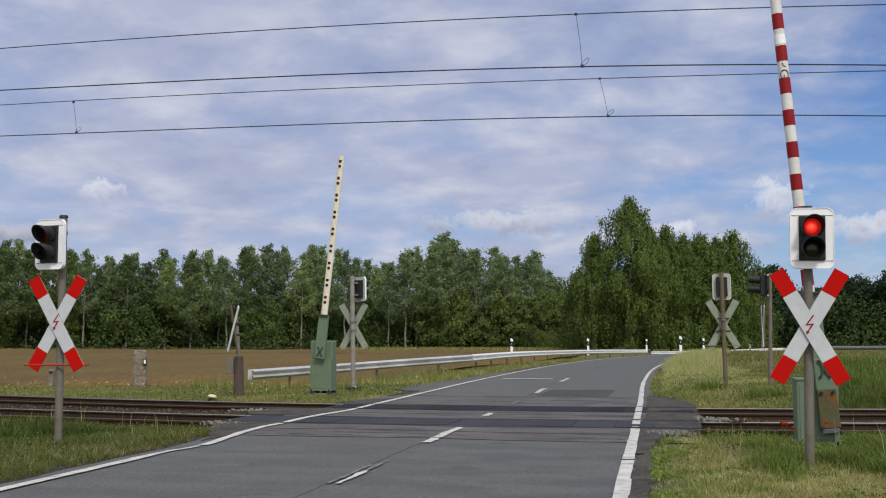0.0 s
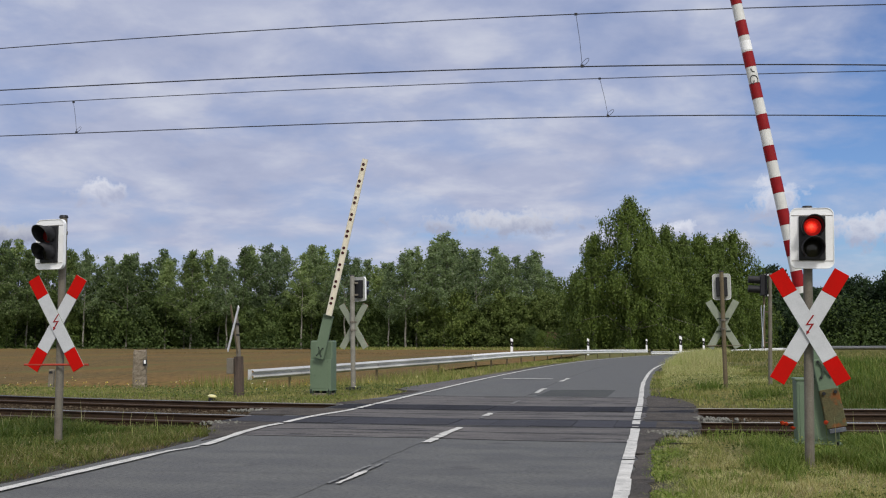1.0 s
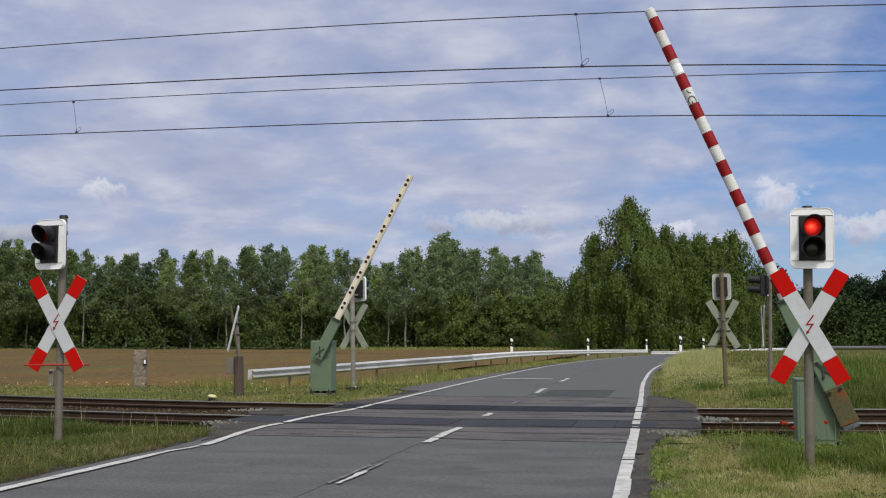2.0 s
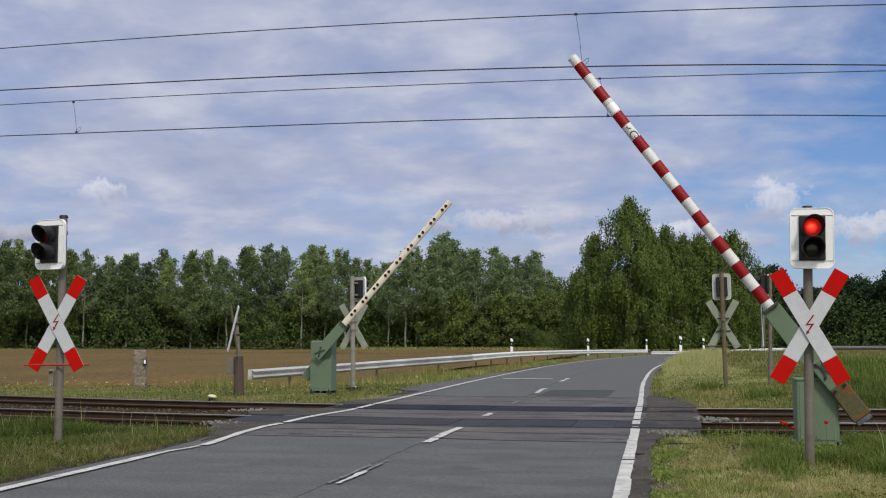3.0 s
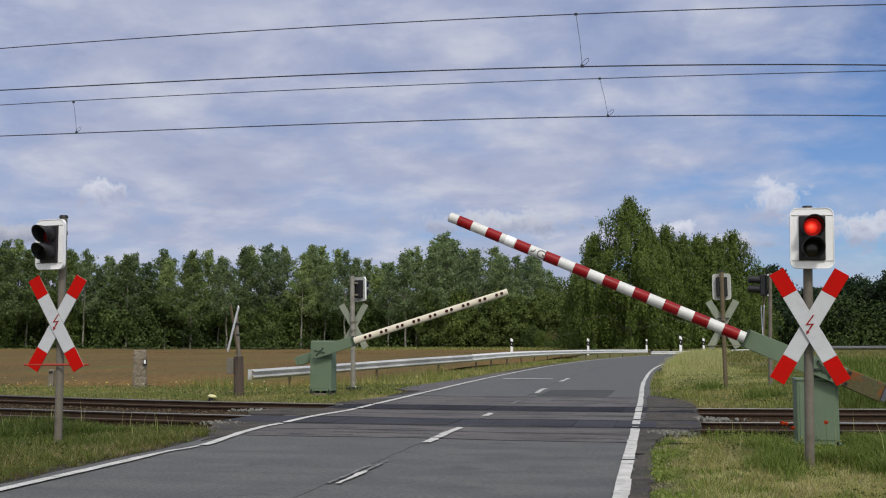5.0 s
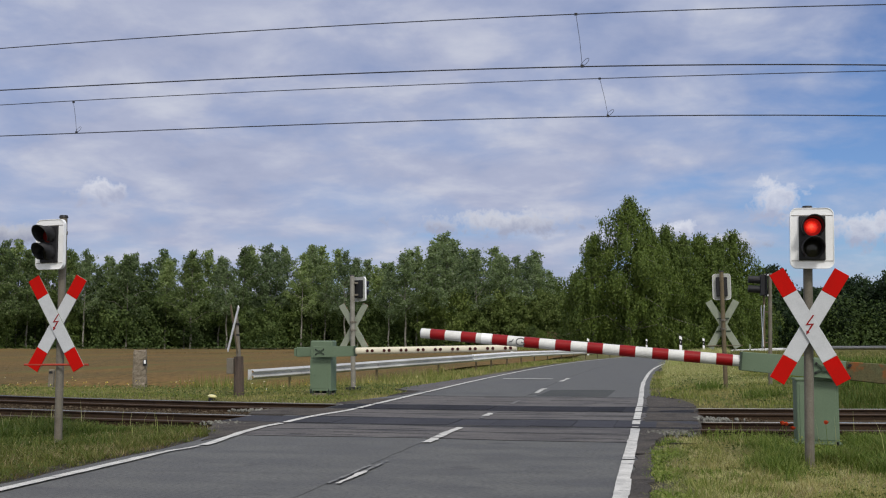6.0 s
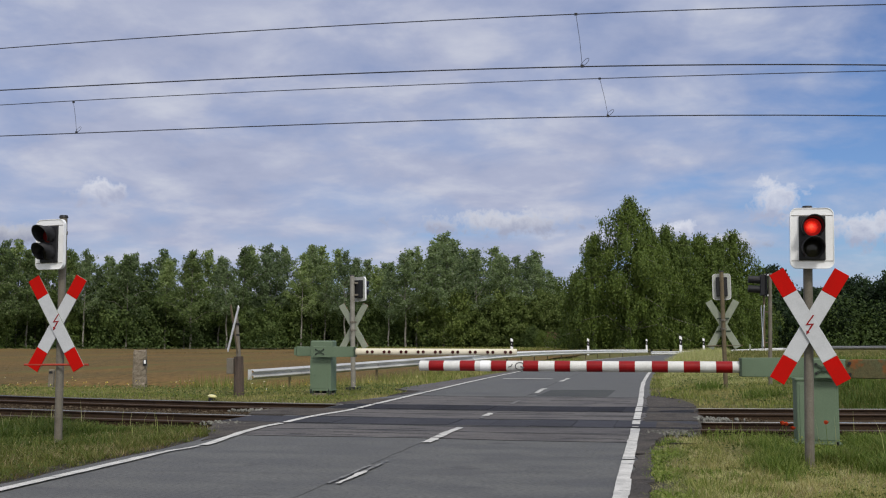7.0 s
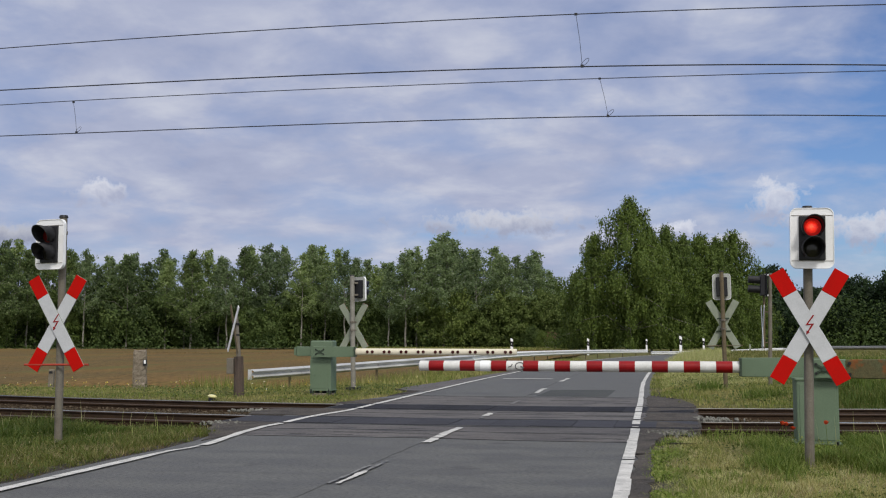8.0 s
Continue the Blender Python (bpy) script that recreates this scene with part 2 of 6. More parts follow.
BLACK = material("black_housing", (0.018, 0.018, 0.022), 0.55, second=(0.012, 0.012, 0.014), scale=6, grain=60, bump=0.05)
DARK_LENS = material("unlit_lens", (0.03, 0.028, 0.022), 0.15, bump=0.02)
DIM_RED_LENS = material("unlit_red_lens", (0.16, 0.012, 0.010), 0.2, bump=0.02)
CONCRETE = material("weathered_concrete", (0.27, 0.235, 0.185), 0.92, second=(0.17, 0.145, 0.11), scale=4, grain=50, speck=0.25, bump=0.5, stain=(0.11, 0.095, 0.07), stain_scale=4, stain_from=0.58)
OLD_CONCRETE = material("eroded_concrete", (0.31, 0.265, 0.205), 0.95, spec=0.15, second=(0.20, 0.165, 0.125), scale=4, grain=45, vary=0.45, bump=0.7, speck=0.30, stain=(0.155, 0.125, 0.095), stain_scale=5, stain_from=0.58)
OLD_TIMBER = material("tarred_timber", (0.125, 0.092, 0.074), 0.9, second=(0.07, 0.053, 0.045), scale=5, grain=60, speck=0.3, bump=0.5, stretch=(4, 4, 0.6))
YELLOW = material("yellow_enamel", (0.62, 0.55, 0.16), 0.5, second=(0.70, 0.68, 0.45), scale=9, bump=0.05)
POPPY = material("poppy_petals", (0.62, 0.075, 0.022), 0.6, second=(0.50, 0.05, 0.015), scale=30, grain=200, bump=0.05)
RED_ROD = material("red_rod_paint", (0.45, 0.06, 0.035), 0.5, bump=0.03)
SCUFF = material("grey_scuff", (0.13, 0.13, 0.135), 0.7, bump=0.0)
COPPER = material("dull_copper_wire", (0.050, 0.052, 0.060), 0.5, 0.5, bump=0.0)
BARK = material("birch_bark", (0.36, 0.345, 0.30), 0.85, second=(0.09, 0.082, 0.066), scale=1.2, grain=9, vary=0.5, speck=0.4, bump=0.3)
DARK_BARK = material("dark_bark", (0.085, 0.070, 0.055), 0.9, second=(0.05, 0.042, 0.034), scale=1.2, grain=9, speck=0.3, bump=0.3)
CROP = material("ripening_crop", (0.185, 0.116, 0.042), 0.95, spec=0.1, second=(0.135, 0.094, 0.036), scale=0.16, grain=7, vary=0.22, bump=0.35, speck=0.40, stain=(0.118, 0.106, 0.034), stain_scale=0.30, stain_from=0.52, stretch=(1.0, 0.30, 1.0))
WALL_PAINT = material("pale_house_wall", (0.50, 0.47, 0.42), 0.9, bump=0.1)
ROOF_TILE = material("red_roof_tile", (0.26, 0.135, 0.095), 0.8, bump=0.2)

LEAF = foliage("birch_leaves", [(0.0, (0.140, 0.202, 0.068)), (0.5, (0.215, 0.292, 0.104)), (0.88, (0.29, 0.36, 0.158)), (1.0, (0.37, 0.42, 0.24))], 0.54, per_object=0.30)
DEEP_LEAF = foliage("deep_green_leaves", [(0.0, (0.066, 0.104, 0.030)), (0.5, (0.104, 0.154, 0.046)), (0.88, (0.150, 0.202, 0.074)), (1.0, (0.21, 0.25, 0.12))], 0.46, per_object=0.28)
FRESH_LEAF = foliage("fresh_green_leaves", [(0.0, (0.082, 0.122, 0.024)), (0.5, (0.134, 0.184, 0.040)), (1.0, (0.200, 0.246, 0.066))], 0.42, per_object=0.16)
YOUNG_LEAF = foliage("broad_green_leaves", [(0.0, (0.054, 0.088, 0.020)), (0.5, (0.094, 0.142, 0.032)), (1.0, (0.146, 0.194, 0.052))], 0.40, per_object=0.30)
WILLOW = foliage("weeping_leaves", [(0.0, (0.060, 0.096, 0.017)), (0.5, (0.098, 0.148, 0.027)), (1.0, (0.152, 0.204, 0.046))], 0.36, per_object=0.10)
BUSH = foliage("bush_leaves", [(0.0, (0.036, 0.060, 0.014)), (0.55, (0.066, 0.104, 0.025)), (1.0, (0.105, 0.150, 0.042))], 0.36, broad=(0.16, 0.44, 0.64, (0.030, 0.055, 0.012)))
# near-black green: the shade of the far right trees is put into their leaves
DARK_LEAF = foliage("shaded_dark_leaves", [(0.0, (0.010, 0.024, 0.007)), (0.6, (0.019, 0.040, 0.011)), (1.0, (0.032, 0.060, 0.017))], 0.22, per_object=0.15)
GRASS = foliage("grass_blades", [(0.0, (0.070, 0.102, 0.018)), (0.55, (0.128, 0.160, 0.034)), (0.85, (0.220, 0.205, 0.070)), (1.0, (0.38, 0.32, 0.14))], 0.40, broad=(0.40, 0.46, 0.62, (0.30, 0.265, 0.105)))
VERGE = foliage("verge_blades", [(0.0, (0.135, 0.185, 0.030)), (0.55, (0.205, 0.250, 0.050)), (0.85, (0.30, 0.30, 0.095)), (1.0, (0.46, 0.40, 0.18))], 0.42, broad=(0.55, 0.47, 0.62, (0.42, 0.37, 0.15)))
LUSH = foliage("lush_grass", [(0.0, (0.064, 0.114, 0.015)), (0.6, (0.118, 0.184, 0.028)), (1.0, (0.215, 0.250, 0.062))], 0.42, broad=(1.6, 0.54, 0.70, (0.20, 0.20, 0.060)))
VERGE_DARK = foliage("clump_blades", [(0.0, (0.085, 0.115, 0.020)), (0.55, (0.140, 0.170, 0.034)), (0.85, (0.21, 0.205, 0.062)), (1.0, (0.32, 0.27, 0.12))], 0.42, broad=(0.55, 0.50, 0.64, (0.085, 0.125, 0.022)))
BRIGHT_WEED = foliage("bright_weeds", [(0.0, (0.105, 0.165, 0.022)), (0.6, (0.180, 0.240, 0.042)), (1.0, (0.28, 0.31, 0.095))], 0.42)
HAY = foliage("lying_hay", [(0.0, (0.26, 0.205, 0.100)), (0.6, (0.40, 0.335, 0.180)), (1.0, (0.54, 0.47, 0.28))], 0.36)
OLIVE = foliage("half_dry_grass", [(0.0, (0.064, 0.082, 0.016)), (0.5, (0.108, 0.120, 0.026)), (0.85, (0.170, 0.146, 0.048)), (1.0, (0.26, 0.205, 0.088))], 0.40, broad=(0.7, 0.50, 0.62, (0.185, 0.130, 0.048)))
LIGHT_LUSH = foliage("light_grass", [(0.0, (0.050, 0.090, 0.013)), (0.6, (0.090, 0.140, 0.023)), (1.0, (0.180, 0.200, 0.052))], 0.42, broad=(1.3, 0.52, 0.68, (0.20, 0.19, 0.060)))
CLOVER = foliage("clover", [(0.0, (0.058, 0.092, 0.018)), (0.6, (0.100, 0.138, 0.030)), (1.0, (0.180, 0.185, 0.058))], 0.35, broad=(1.2, 0.50, 0.66, (0.17, 0.165, 0.055)))
STRAW = foliage("dry_grass", [(0.0, (0.36, 0.365, 0.130)), (0.45, (0.49, 0.475, 0.205)), (0.75, (0.60, 0.56, 0.30)), (1.0, (0.27, 0.34, 0.068))], 0.46, broad=(0.9, 0.52, 0.66, (0.35, 0.42, 0.105)))
EARS = foliage("crop_ears", [(0.0, (0.105, 0.076, 0.028)), (0.6, (0.180, 0.120, 0.048)), (1.0, (0.26, 0.185, 0.085))], 0.25)
PETAL = foliage("flower_heads", [(0.0, (0.60, 0.45, 0.04)), (0.6, (0.70, 0.58, 0.08)), (1.0, (0.75, 0.75, 0.68))], 0.2)


def glowing(name, colour, strength):
    m = bpy.data.materials.new(name)
    m.use_nodes = True
    t = m.node_tree
    p = t.nodes["Principled BSDF"]
    spot = t.nodes.new("ShaderNodeTexCoord").outputs["Generated"]
    cells = node(t, "ShaderNodeTexVoronoi", Scale=9.0)
    t.links.new(spot, cells.inputs["Vector"])
    away = t.nodes.new("ShaderNodeVectorMath")
    away.operation = "DISTANCE"
    t.links.new(spot, away.inputs[0])
    away.inputs[1].default_value = (0.45, 0.1, 0.5)
    near = math_node(t, "ADD", away.outputs["Value"], math_node(t, "MULTIPLY", cells.outputs["Distance"], 0.12))
    t.links.new(ramp(t, near, [(0.12, tuple(colour)), (0.27, (0.90, 0.022, 0.008)), (0.46, (0.22, 0.005, 0.004))]), p.inputs["Emission Color"])
    p.inputs["Base Color"].default_value = (0.3, 0.01, 0.008, 1)
    p.inputs["Roughness"].default_value = 0.2
    p.inputs["Emission Strength"].default_value = strength
    return m


RED_GLOW = glowing("red_lamp", (1.0, 0.13, 0.045), 1.1)


# ---- mesh helpers ----
def part(name, bm, mat, parent=None, label="", smooth=False):
    me = bpy.data.meshes.new(name)
    if isinstance(bm, bmesh.types.BMesh):
        bmesh.ops.recalc_face_normals(bm, faces=bm.faces)
        bm.to_mesh(me)
        bm.free()
    else:
        me.from_pydata(*bm)
    me.materials.append(mat)
    if smooth:
        me.polygons.foreach_set("use_smooth", [True] * len(me.polygons))
    ob = new(name, me)
    ob.parent = parent
    return tagged(ob, label)


def thing(name, label, category, group="", kind=""):
    return tagged(new(name), label, category, group, kind)


def block(bm, centre, size, bevel=0.0, turn=None):
    m = Matrix.Translation(centre) @ (turn or Matrix()) @ Matrix.Diagonal((*size, 1))
    made = bmesh.ops.create_cube(bm, size=1.0, matrix=m)
    if bevel:
        edges = list({e for v in made["verts"] for e in v.link_edges})
        bmesh.ops.bevel(bm, geom=edges, offset=bevel, segments=2, affect="EDGES", profile=0.5)
    return bm


def rod(bm, a, b, r0, r1=None, sides=14):
    """A closed round bar from a to b."""
    a, b = Vector(a), Vector(b)
    r1 = r0 if r1 is None else r1
    turn = (b - a).to_track_quat("Z", "Y").to_matrix().to_4x4()
    m = Matrix.Translation((a + b) / 2) @ turn
    bmesh.ops.create_cone(bm, cap_ends=True, segments=sides, radius1=r0, radius2=r1, depth=(b - a).length, matrix=m)
    return bm


def prism(bm, outline, y0, y1):
    """An outline in x and z, made solid from y0 to y1."""
    front = [bm.verts.new((x, y0, z)) for x, z in outline]
    back = [bm.verts.new((x, y1, z)) for x, z in outline]
    bm.faces.new(front)
    bm.faces.new(back[::-1])
    for i in range(len(outline)):
        j = (i + 1) % len(outline)
        bm.faces.new((front[j], front[i], back[i], back[j]))
    return bm


def ring_plate(bm, outer, inner, y0, y1):
    """A plate with an opening: two outlines of equal count, in x and z."""
    n = len(outer)
    rows = [[bm.verts.new((x, y, z)) for x, z in line] for line, y in ((outer, y0), (outer, y1), (inner, y1), (inner, y0))]
    for k in range(4):
        a, b = rows[k], rows[(k + 1) % 4]
        for i in range(n):
            j = (i + 1) % n
            bm.faces.new((a[i], a[j], b[j], b[i]))
    return bm


def rounded(w, h, r, steps=5):
    line = []
    for cx, cz, start in ((w / 2 - r, h / 2 - r, 0), (-w / 2 + r, h / 2 - r, 90), (-w / 2 + r, -h / 2 + r, 180), (w / 2 - r, -h / 2 + r, 270)):
        for k in range(steps + 1):
            a = radians(start + 90 * k / steps)
            line.append((cx + r * math.cos(a), cz + r * math.sin(a)))
    return line


def ribbon(points, section, closed=True):
    """A section of (across, z) carried along points (x, y, z); across is to the right of the way."""
    verts, faces = [], []
    k = len(section)
    for i, p in enumerate(points):
        q0, q1 = points[max(0, i - 1)], points[min(len(points) - 1, i + 1)]
        d = Vector((q1[0] - q0[0], q1[1] - q0[1], 0)).normalized()
        side = Vector((d.y, -d.x, 0))
        for u, z in section:
            verts.append((p[0] + side.x * u, p[1] + side.y * u, p[2] + z))
    for i in range(len(points) - 1):
        for j in range(k if closed else k - 1):
            a, b = i * k + j, i * k + (j + 1) % k
            faces.append((a, b, b + k, a + k))
    if closed:
        faces.append(tuple(range(k))[::-1])
        faces.append(tuple(range((len(points) - 1) * k, len(points) * k)))
    return verts, [], faces


def smooth_line(points, step):
    """Points along a Catmull-Rom line, about step metres apart."""
    pts = [Vector(p) for p in points]
    out = []
    for i in range(len(pts) - 1):
        p0, p1, p2, p3 = pts[max(0, i - 1)], pts[i], pts[i + 1], pts[min(len(pts) - 1, i + 2)]
        n = max(1, int((p2 - p1).length / step))
        for k in range(n):
            t = k / n
            out.append(0.5 * (2 * p1 + (p2 - p0) * t + (2 * p0 - 5 * p1 + 4 * p2 - p3) * t * t + (3 * p1 - p0 - 3 * p2 + p3) * t ** 3))
    return out + [pts[-1]]


def offset_line(points, across, lift=0.0):
    out = []
    for i, p in enumerate(points):
        q0, q1 = points[max(0, i - 1)], points[min(len(points) - 1, i + 1)]
        d = Vector((q1[0] - q0[0], q1[1] - q0[1], 0)).normalized()
        out.append(Vector((p[0] + d.y * across, p[1] - d.x * across, p[2] + lift)))
    return out


def step_between(v, a, b):
    k = np.clip((v - a) / (b - a), 0, 1)
    return k * k * (3 - 2 * k)


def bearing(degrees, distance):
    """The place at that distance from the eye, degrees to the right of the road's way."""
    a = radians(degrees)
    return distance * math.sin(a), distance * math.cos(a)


# ---- the plan ----
ROAD = smooth_line([(-2.9, -40, 0), (-2.95, 0, 0), (-3.1, 12, 0), (-3.3, 22, 0), (-3.6, 35, 0), (-3.6, 50, 0), (-3.1, 63, 0), (-2.0, 76, 0),
                    (0.4, 91, 0), (4.5, 105, 0), (12, 119, 0), (25, 132, 0), (46, 145, 0), (80, 158, 0), (150, 175, 0)], 1.0)
ROAD_XY = np.array([(p.x, p.y) for p in ROAD])


def road_x(y):
    """The road's middle for y up to 120."""
    return np.interp(y, ROAD_XY[:, 1], ROAD_XY[:, 0])


RAILS_Y = (16.1, 17.6, 19.65, 21.15)
CURVE = 83.0


def track_bend(x):
    k = np.clip(np.abs(np.asarray(x, float) + 4) - 0, 0, 15)
    rest = np.abs(np.asarray(x, float) + 4) - k
    return k * k / CURVE + rest * 2 * 15 / CURVE


def ground_height(x, y):
    x, y = np.asarray(x, float), np.asarray(y, float)
    off = np.abs(x - road_x(y))
    z = -0.035 - 0.03 * step_between(off, 3.2, 5.0)
    v = y - track_bend(x)
    bed = step_between(v, 14.9, 15.5) * (1 - step_between(v, 22.2, 22.9))
    z = z - 0.22 * bed * step_between(off, 3.0, 3.4)
    left = road_x(y) - x
    z = z - 0.30 * step_between(left, 4.2, 8.0) * step_between(y, 27, 32) * (1 - step_between(y, 95, 110))
    z = z - 0.30 * step_between(off, 3.0, 6.0) * step_between(y, 100, 125)
    right = x - road_x(y)
    z = z + (0.16 * step_between(y, 23.0, 26.5) + 0.24 * step_between(y, 38, 52)) * step_between(right, 2.95, 3.7) * (1 - step_between(y, 88, 112)) * (1 - step_between(right, 25, 45))
    return z + 0.012 * np.sin(x * 2.1 + y * 0.7) * np.cos(y * 1.7 - x * 0.6) * step_between(off, 3.3, 4.0)


def ground():
    xs = np.concatenate([[-1500, -900, -500, -300, -180, -110, -70, -45, -32], np.arange(-26, 14, 0.3), [15, 18, 24, 32, 45, 70, 110, 180, 300, 500, 900, 1500]])
    ys = np.concatenate([[-1500, -700, -300, -120, -50, -20, -6, 2, 6], np.arange(7, 36, 0.3), np.arange(37, 80, 1.5), [85, 95, 105, 115, 130, 160, 200, 280, 400, 700, 1200, 2500]])
    gx, gy = np.meshgrid(xs, ys)
    gz = ground_height(gx, gy)
    gz = np.where(np.abs(gx - road_x(gy)) < 2.9, -0.12, gz)
    verts = np.stack([gx, gy, gz], -1).reshape(-1, 3).tolist()
    w = len(xs)
    faces = [(j * w + i, j * w + i + 1, (j + 1) * w + i + 1, (j + 1) * w + i) for j in range(len(ys) - 1) for i in range(w - 1)]
    return tagged(part("ground", (verts, [], faces), SOIL, smooth=True), "grassy verge soil of the level country", "ground", kind="structure")


def road():
    rng = random.Random(3)
    n = len(ROAD)
    verts, faces = [], []
    us = [-3.06, -3.0, -2.0, -1.0, 0.0, 1.0, 2.0, 2.76, 2.82]
    for i in range(n):
        p = ROAD[i]
        wide = 1.0 + 0.14 * step_between(p.y, 13.2, 15.5) * (1 - step_between(p.y, 23, 25.5))
        jag_l, jag_r = rng.uniform(-0.06, 0.06), rng.uniform(-0.06, 0.06)
        q0, q1 = ROAD[max(0, i - 1)], ROAD[min(n - 1, i + 1)]
        d = (q1 - q0).normalized()
        for k, u in enumerate(us):
            z = -0.10 if k in (0, len(us) - 1) else 0.0
            uu = u * (wide if u < 0 else 1.0) + (jag_l if k < 2 else jag_r if k > len(us) - 3 else 0)
            verts.append((p.x + d.y * uu, p.y - d.x * uu, z))
    w = len(us)
    for i in range(n - 1):
        for k in range(w - 1):
            faces.append((i * w + k, i * w + k + 1, (i + 1) * w + k + 1, (i + 1) * w + k))
    tar = tagged(part("road", (verts, [], faces), ASPHALT), "worn grey asphalt country road across the railway", "road", kind="structure")
    # rubber panels between the rails
    for lo, hi, start, rubber in ((16.22, 17.48, -6.9, PATCH), (19.77, 21.03, -6.3, BLACK_RUBBER)):
        me = None
        for x in np.arange(start, 0.10, 0.625):
            if me is None:
                piece = part("crossing_panel", block(bmesh.new(), (0, 0, -0.02), (0.617, hi - lo, 0.05), 0.004), rubber, tar, "dark rubber panel between the rails")
                me = piece.data
            else:
                piece = new("crossing_panel", me)
                piece.parent = tar
            piece.matrix_basis = pose(float(x), (lo + hi) / 2 + float(track_bend(x)), 0.001 + rng.uniform(0, 0.006), rng.uniform(-0.2, 0.2), rng.uniform(-0.2, 0.2), 0)
    # rough patched asphalt beside and between the tracks
    for lo, hi, lift in ((14.0, 16.0, 0.003), (17.70, 19.55, 0.003), (21.25, 24.6, 0.003)):
        xs = np.arange(-6.2, -0.40, 0.25)
        verts, faces = [], []
        for x in xs:
            wob = 0.05 * math.sin(x * 1.7 + lo) + rng.uniform(-0.03, 0.03)
            b = float(track_bend(x))
            for y, z in ((lo + wob, lift - 0.03), (lo + wob + 0.02, lift), (hi, lift), (hi + 0.01, lift - 0.03)):
                verts.append((x, y + (b if y > 15.5 else 0), z))
        for i in range(len(xs) - 1):
            for k in range(3):
                faces.append((4 * i + k, 4 * i + k + 1, 4 * i + 5 + k, 4 * i + 4 + k))
        part("asphalt_patch", (verts, [], faces), ROUGH_ASPHALT, tar, "rough cracked asphalt patch")
    # an older repair beyond the tracks, its edges uneven
    verts, faces = [], []
    xs = np.arange(-3.25, -1.45, 0.15)
    for x in xs:
        for y, z in ((25.0 + rng.uniform(-0.05, 0.05), 0.003), (28.3 + 0.5 * (x + 2.4) * 0.3 + rng.uniform(-0.08, 0.08), 0.003)):
            verts.append((x, y, z))
    for i in range(len(xs) - 1):
        faces.append((2 * i, 2 * i + 2, 2 * i + 3, 2 * i + 1))
    part("asphalt_patch", (verts, [], faces), PATCHED_DARK, tar, "dark rectangular asphalt repair")
    for y, half in ((15.15, 0.028), (16.1, 0.028), (17.6, 0.045), (19.65, 0.045), (21.15, 0.06), (13.98, 0.007), (24.6, 0.02), (18.7, 0.012)):
        xs = np.arange(-6.4, 0.36, 0.22)
        pts = [(x, y + (float(track_bend(x)) if y > 15.5 else 0) + 0.05 * math.sin(x * 1.7 + y) + rng.uniform(-0.012, 0.012), 0.0062) for x in xs]
        part("joint", ribbon(pts, [(-half, 0), (half, 0), (half, -0.03), (-half, -0.03)]), GROOVE, tar)
    # tears and cracks in the surface
    for k in range(9):
        x, y = rng.uniform(-5.4, -0.9), rng.uniform(22.2, 26)
        long, slope = rng.uniform(0.06, 0.30), rng.uniform(-0.6, 0.6)
        pts = [(x + long * i / 8, y + slope * long * i / 8 + rng.uniform(-0.03, 0.03), 0.0055) for i in range(9)]
        half = rng.uniform(0.003, 0.007)
        part("crack", ribbon(pts, [(-half, 0), (half, 0), (half * 0.6, -0.02), (-half * 0.6, -0.02)]), GROOVE, tar)
    # crumbling edge strips
    for across in (-3.10, 2.88):
        line = [p for p in offset_line(ROAD, across) if 2 < p.y < 15.5 or 24 < p.y < 60]
        for part_line in ([p for p in line if p.y < 16], [p for p in line if p.y > 20]):
            part("shoulder", ribbon([(p.x + rng.uniform(-0.06, 0.06), p.y, -0.018) for p in part_line], [(-0.26, 0), (0.26, -0.006), (0.26, -0.08), (-0.26, -0.08)]), SHOULDER, tar, "crumbling asphalt edge")
    # worn, muddy asphalt that tapers off beside the road
    def apron(line, label, mat=MUDDY_ASPHALT):
        bm = bmesh.new()
        fine = []
        for (xa, ya), (xb, yb) in zip(line, line[1:] + line[:1]):
            n = max(1, int(math.hypot(xb - xa, yb - ya) / 0.2))
            fine += [(xa + (xb - xa) * k / n + rng.uniform(-0.035, 0.035), ya + (yb - ya) * k / n + rng.uniform(-0.035, 0.035)) for k in range(n)]
        top = [bm.verts.new((x, y, 0.0105)) for x, y in fine]
        low = [bm.verts.new((x + 0.02, y, -0.14)) for x, y in fine]
        bmesh.ops.triangle_fill(bm, edges=[bm.edges.new((top[k], top[(k + 1) % len(top)])) for k in range(len(top))], use_beauty=True)
        for k in range(len(top)):
            q = (k + 1) % len(top)
            bm.faces.new((top[k], low[k], low[q], top[q]))
        part("apron", bm, mat, tar, label)

    apron([(-0.54, 12.4), (-0.36, 12.5), (-0.30, 13.8), (-0.25, 15.0), (-0.10, 15.6), (0.30, 16.08), (-0.54, 16.12), (-0.555, 14.2)], "muddy worn asphalt beside the edge line")
    strip = [7.0 + 0.4 * k for k in range(15)]
    apron([(float(road_x(y)) + 2.63, y) for y in strip] + [(float(road_x(y)) + 2.80, y) for y in reversed(strip)], "muddy asphalt strip outside the edge line")
    apron([(-0.56, 17.84), (0.32, 17.95), (0.38, 18.9), (0.30, 19.80), (-0.56, 19.72)], "muddy worn asphalt between the tracks")
    apron([(-0.60, 21.38), (0.32, 21.50), (0.24, 22.9), (0.00, 24.2), (-0.45, 25.0), (-0.72, 25.8)], "muddy worn asphalt beside the edge line")
    apron([(-6.02, 13.0), (-6.25, 13.7), (-6.75, 14.8), (-7.05, 15.6), (-7.20, 16.25), (-6.02, 16.1)], "muddy worn asphalt beside the edge line")
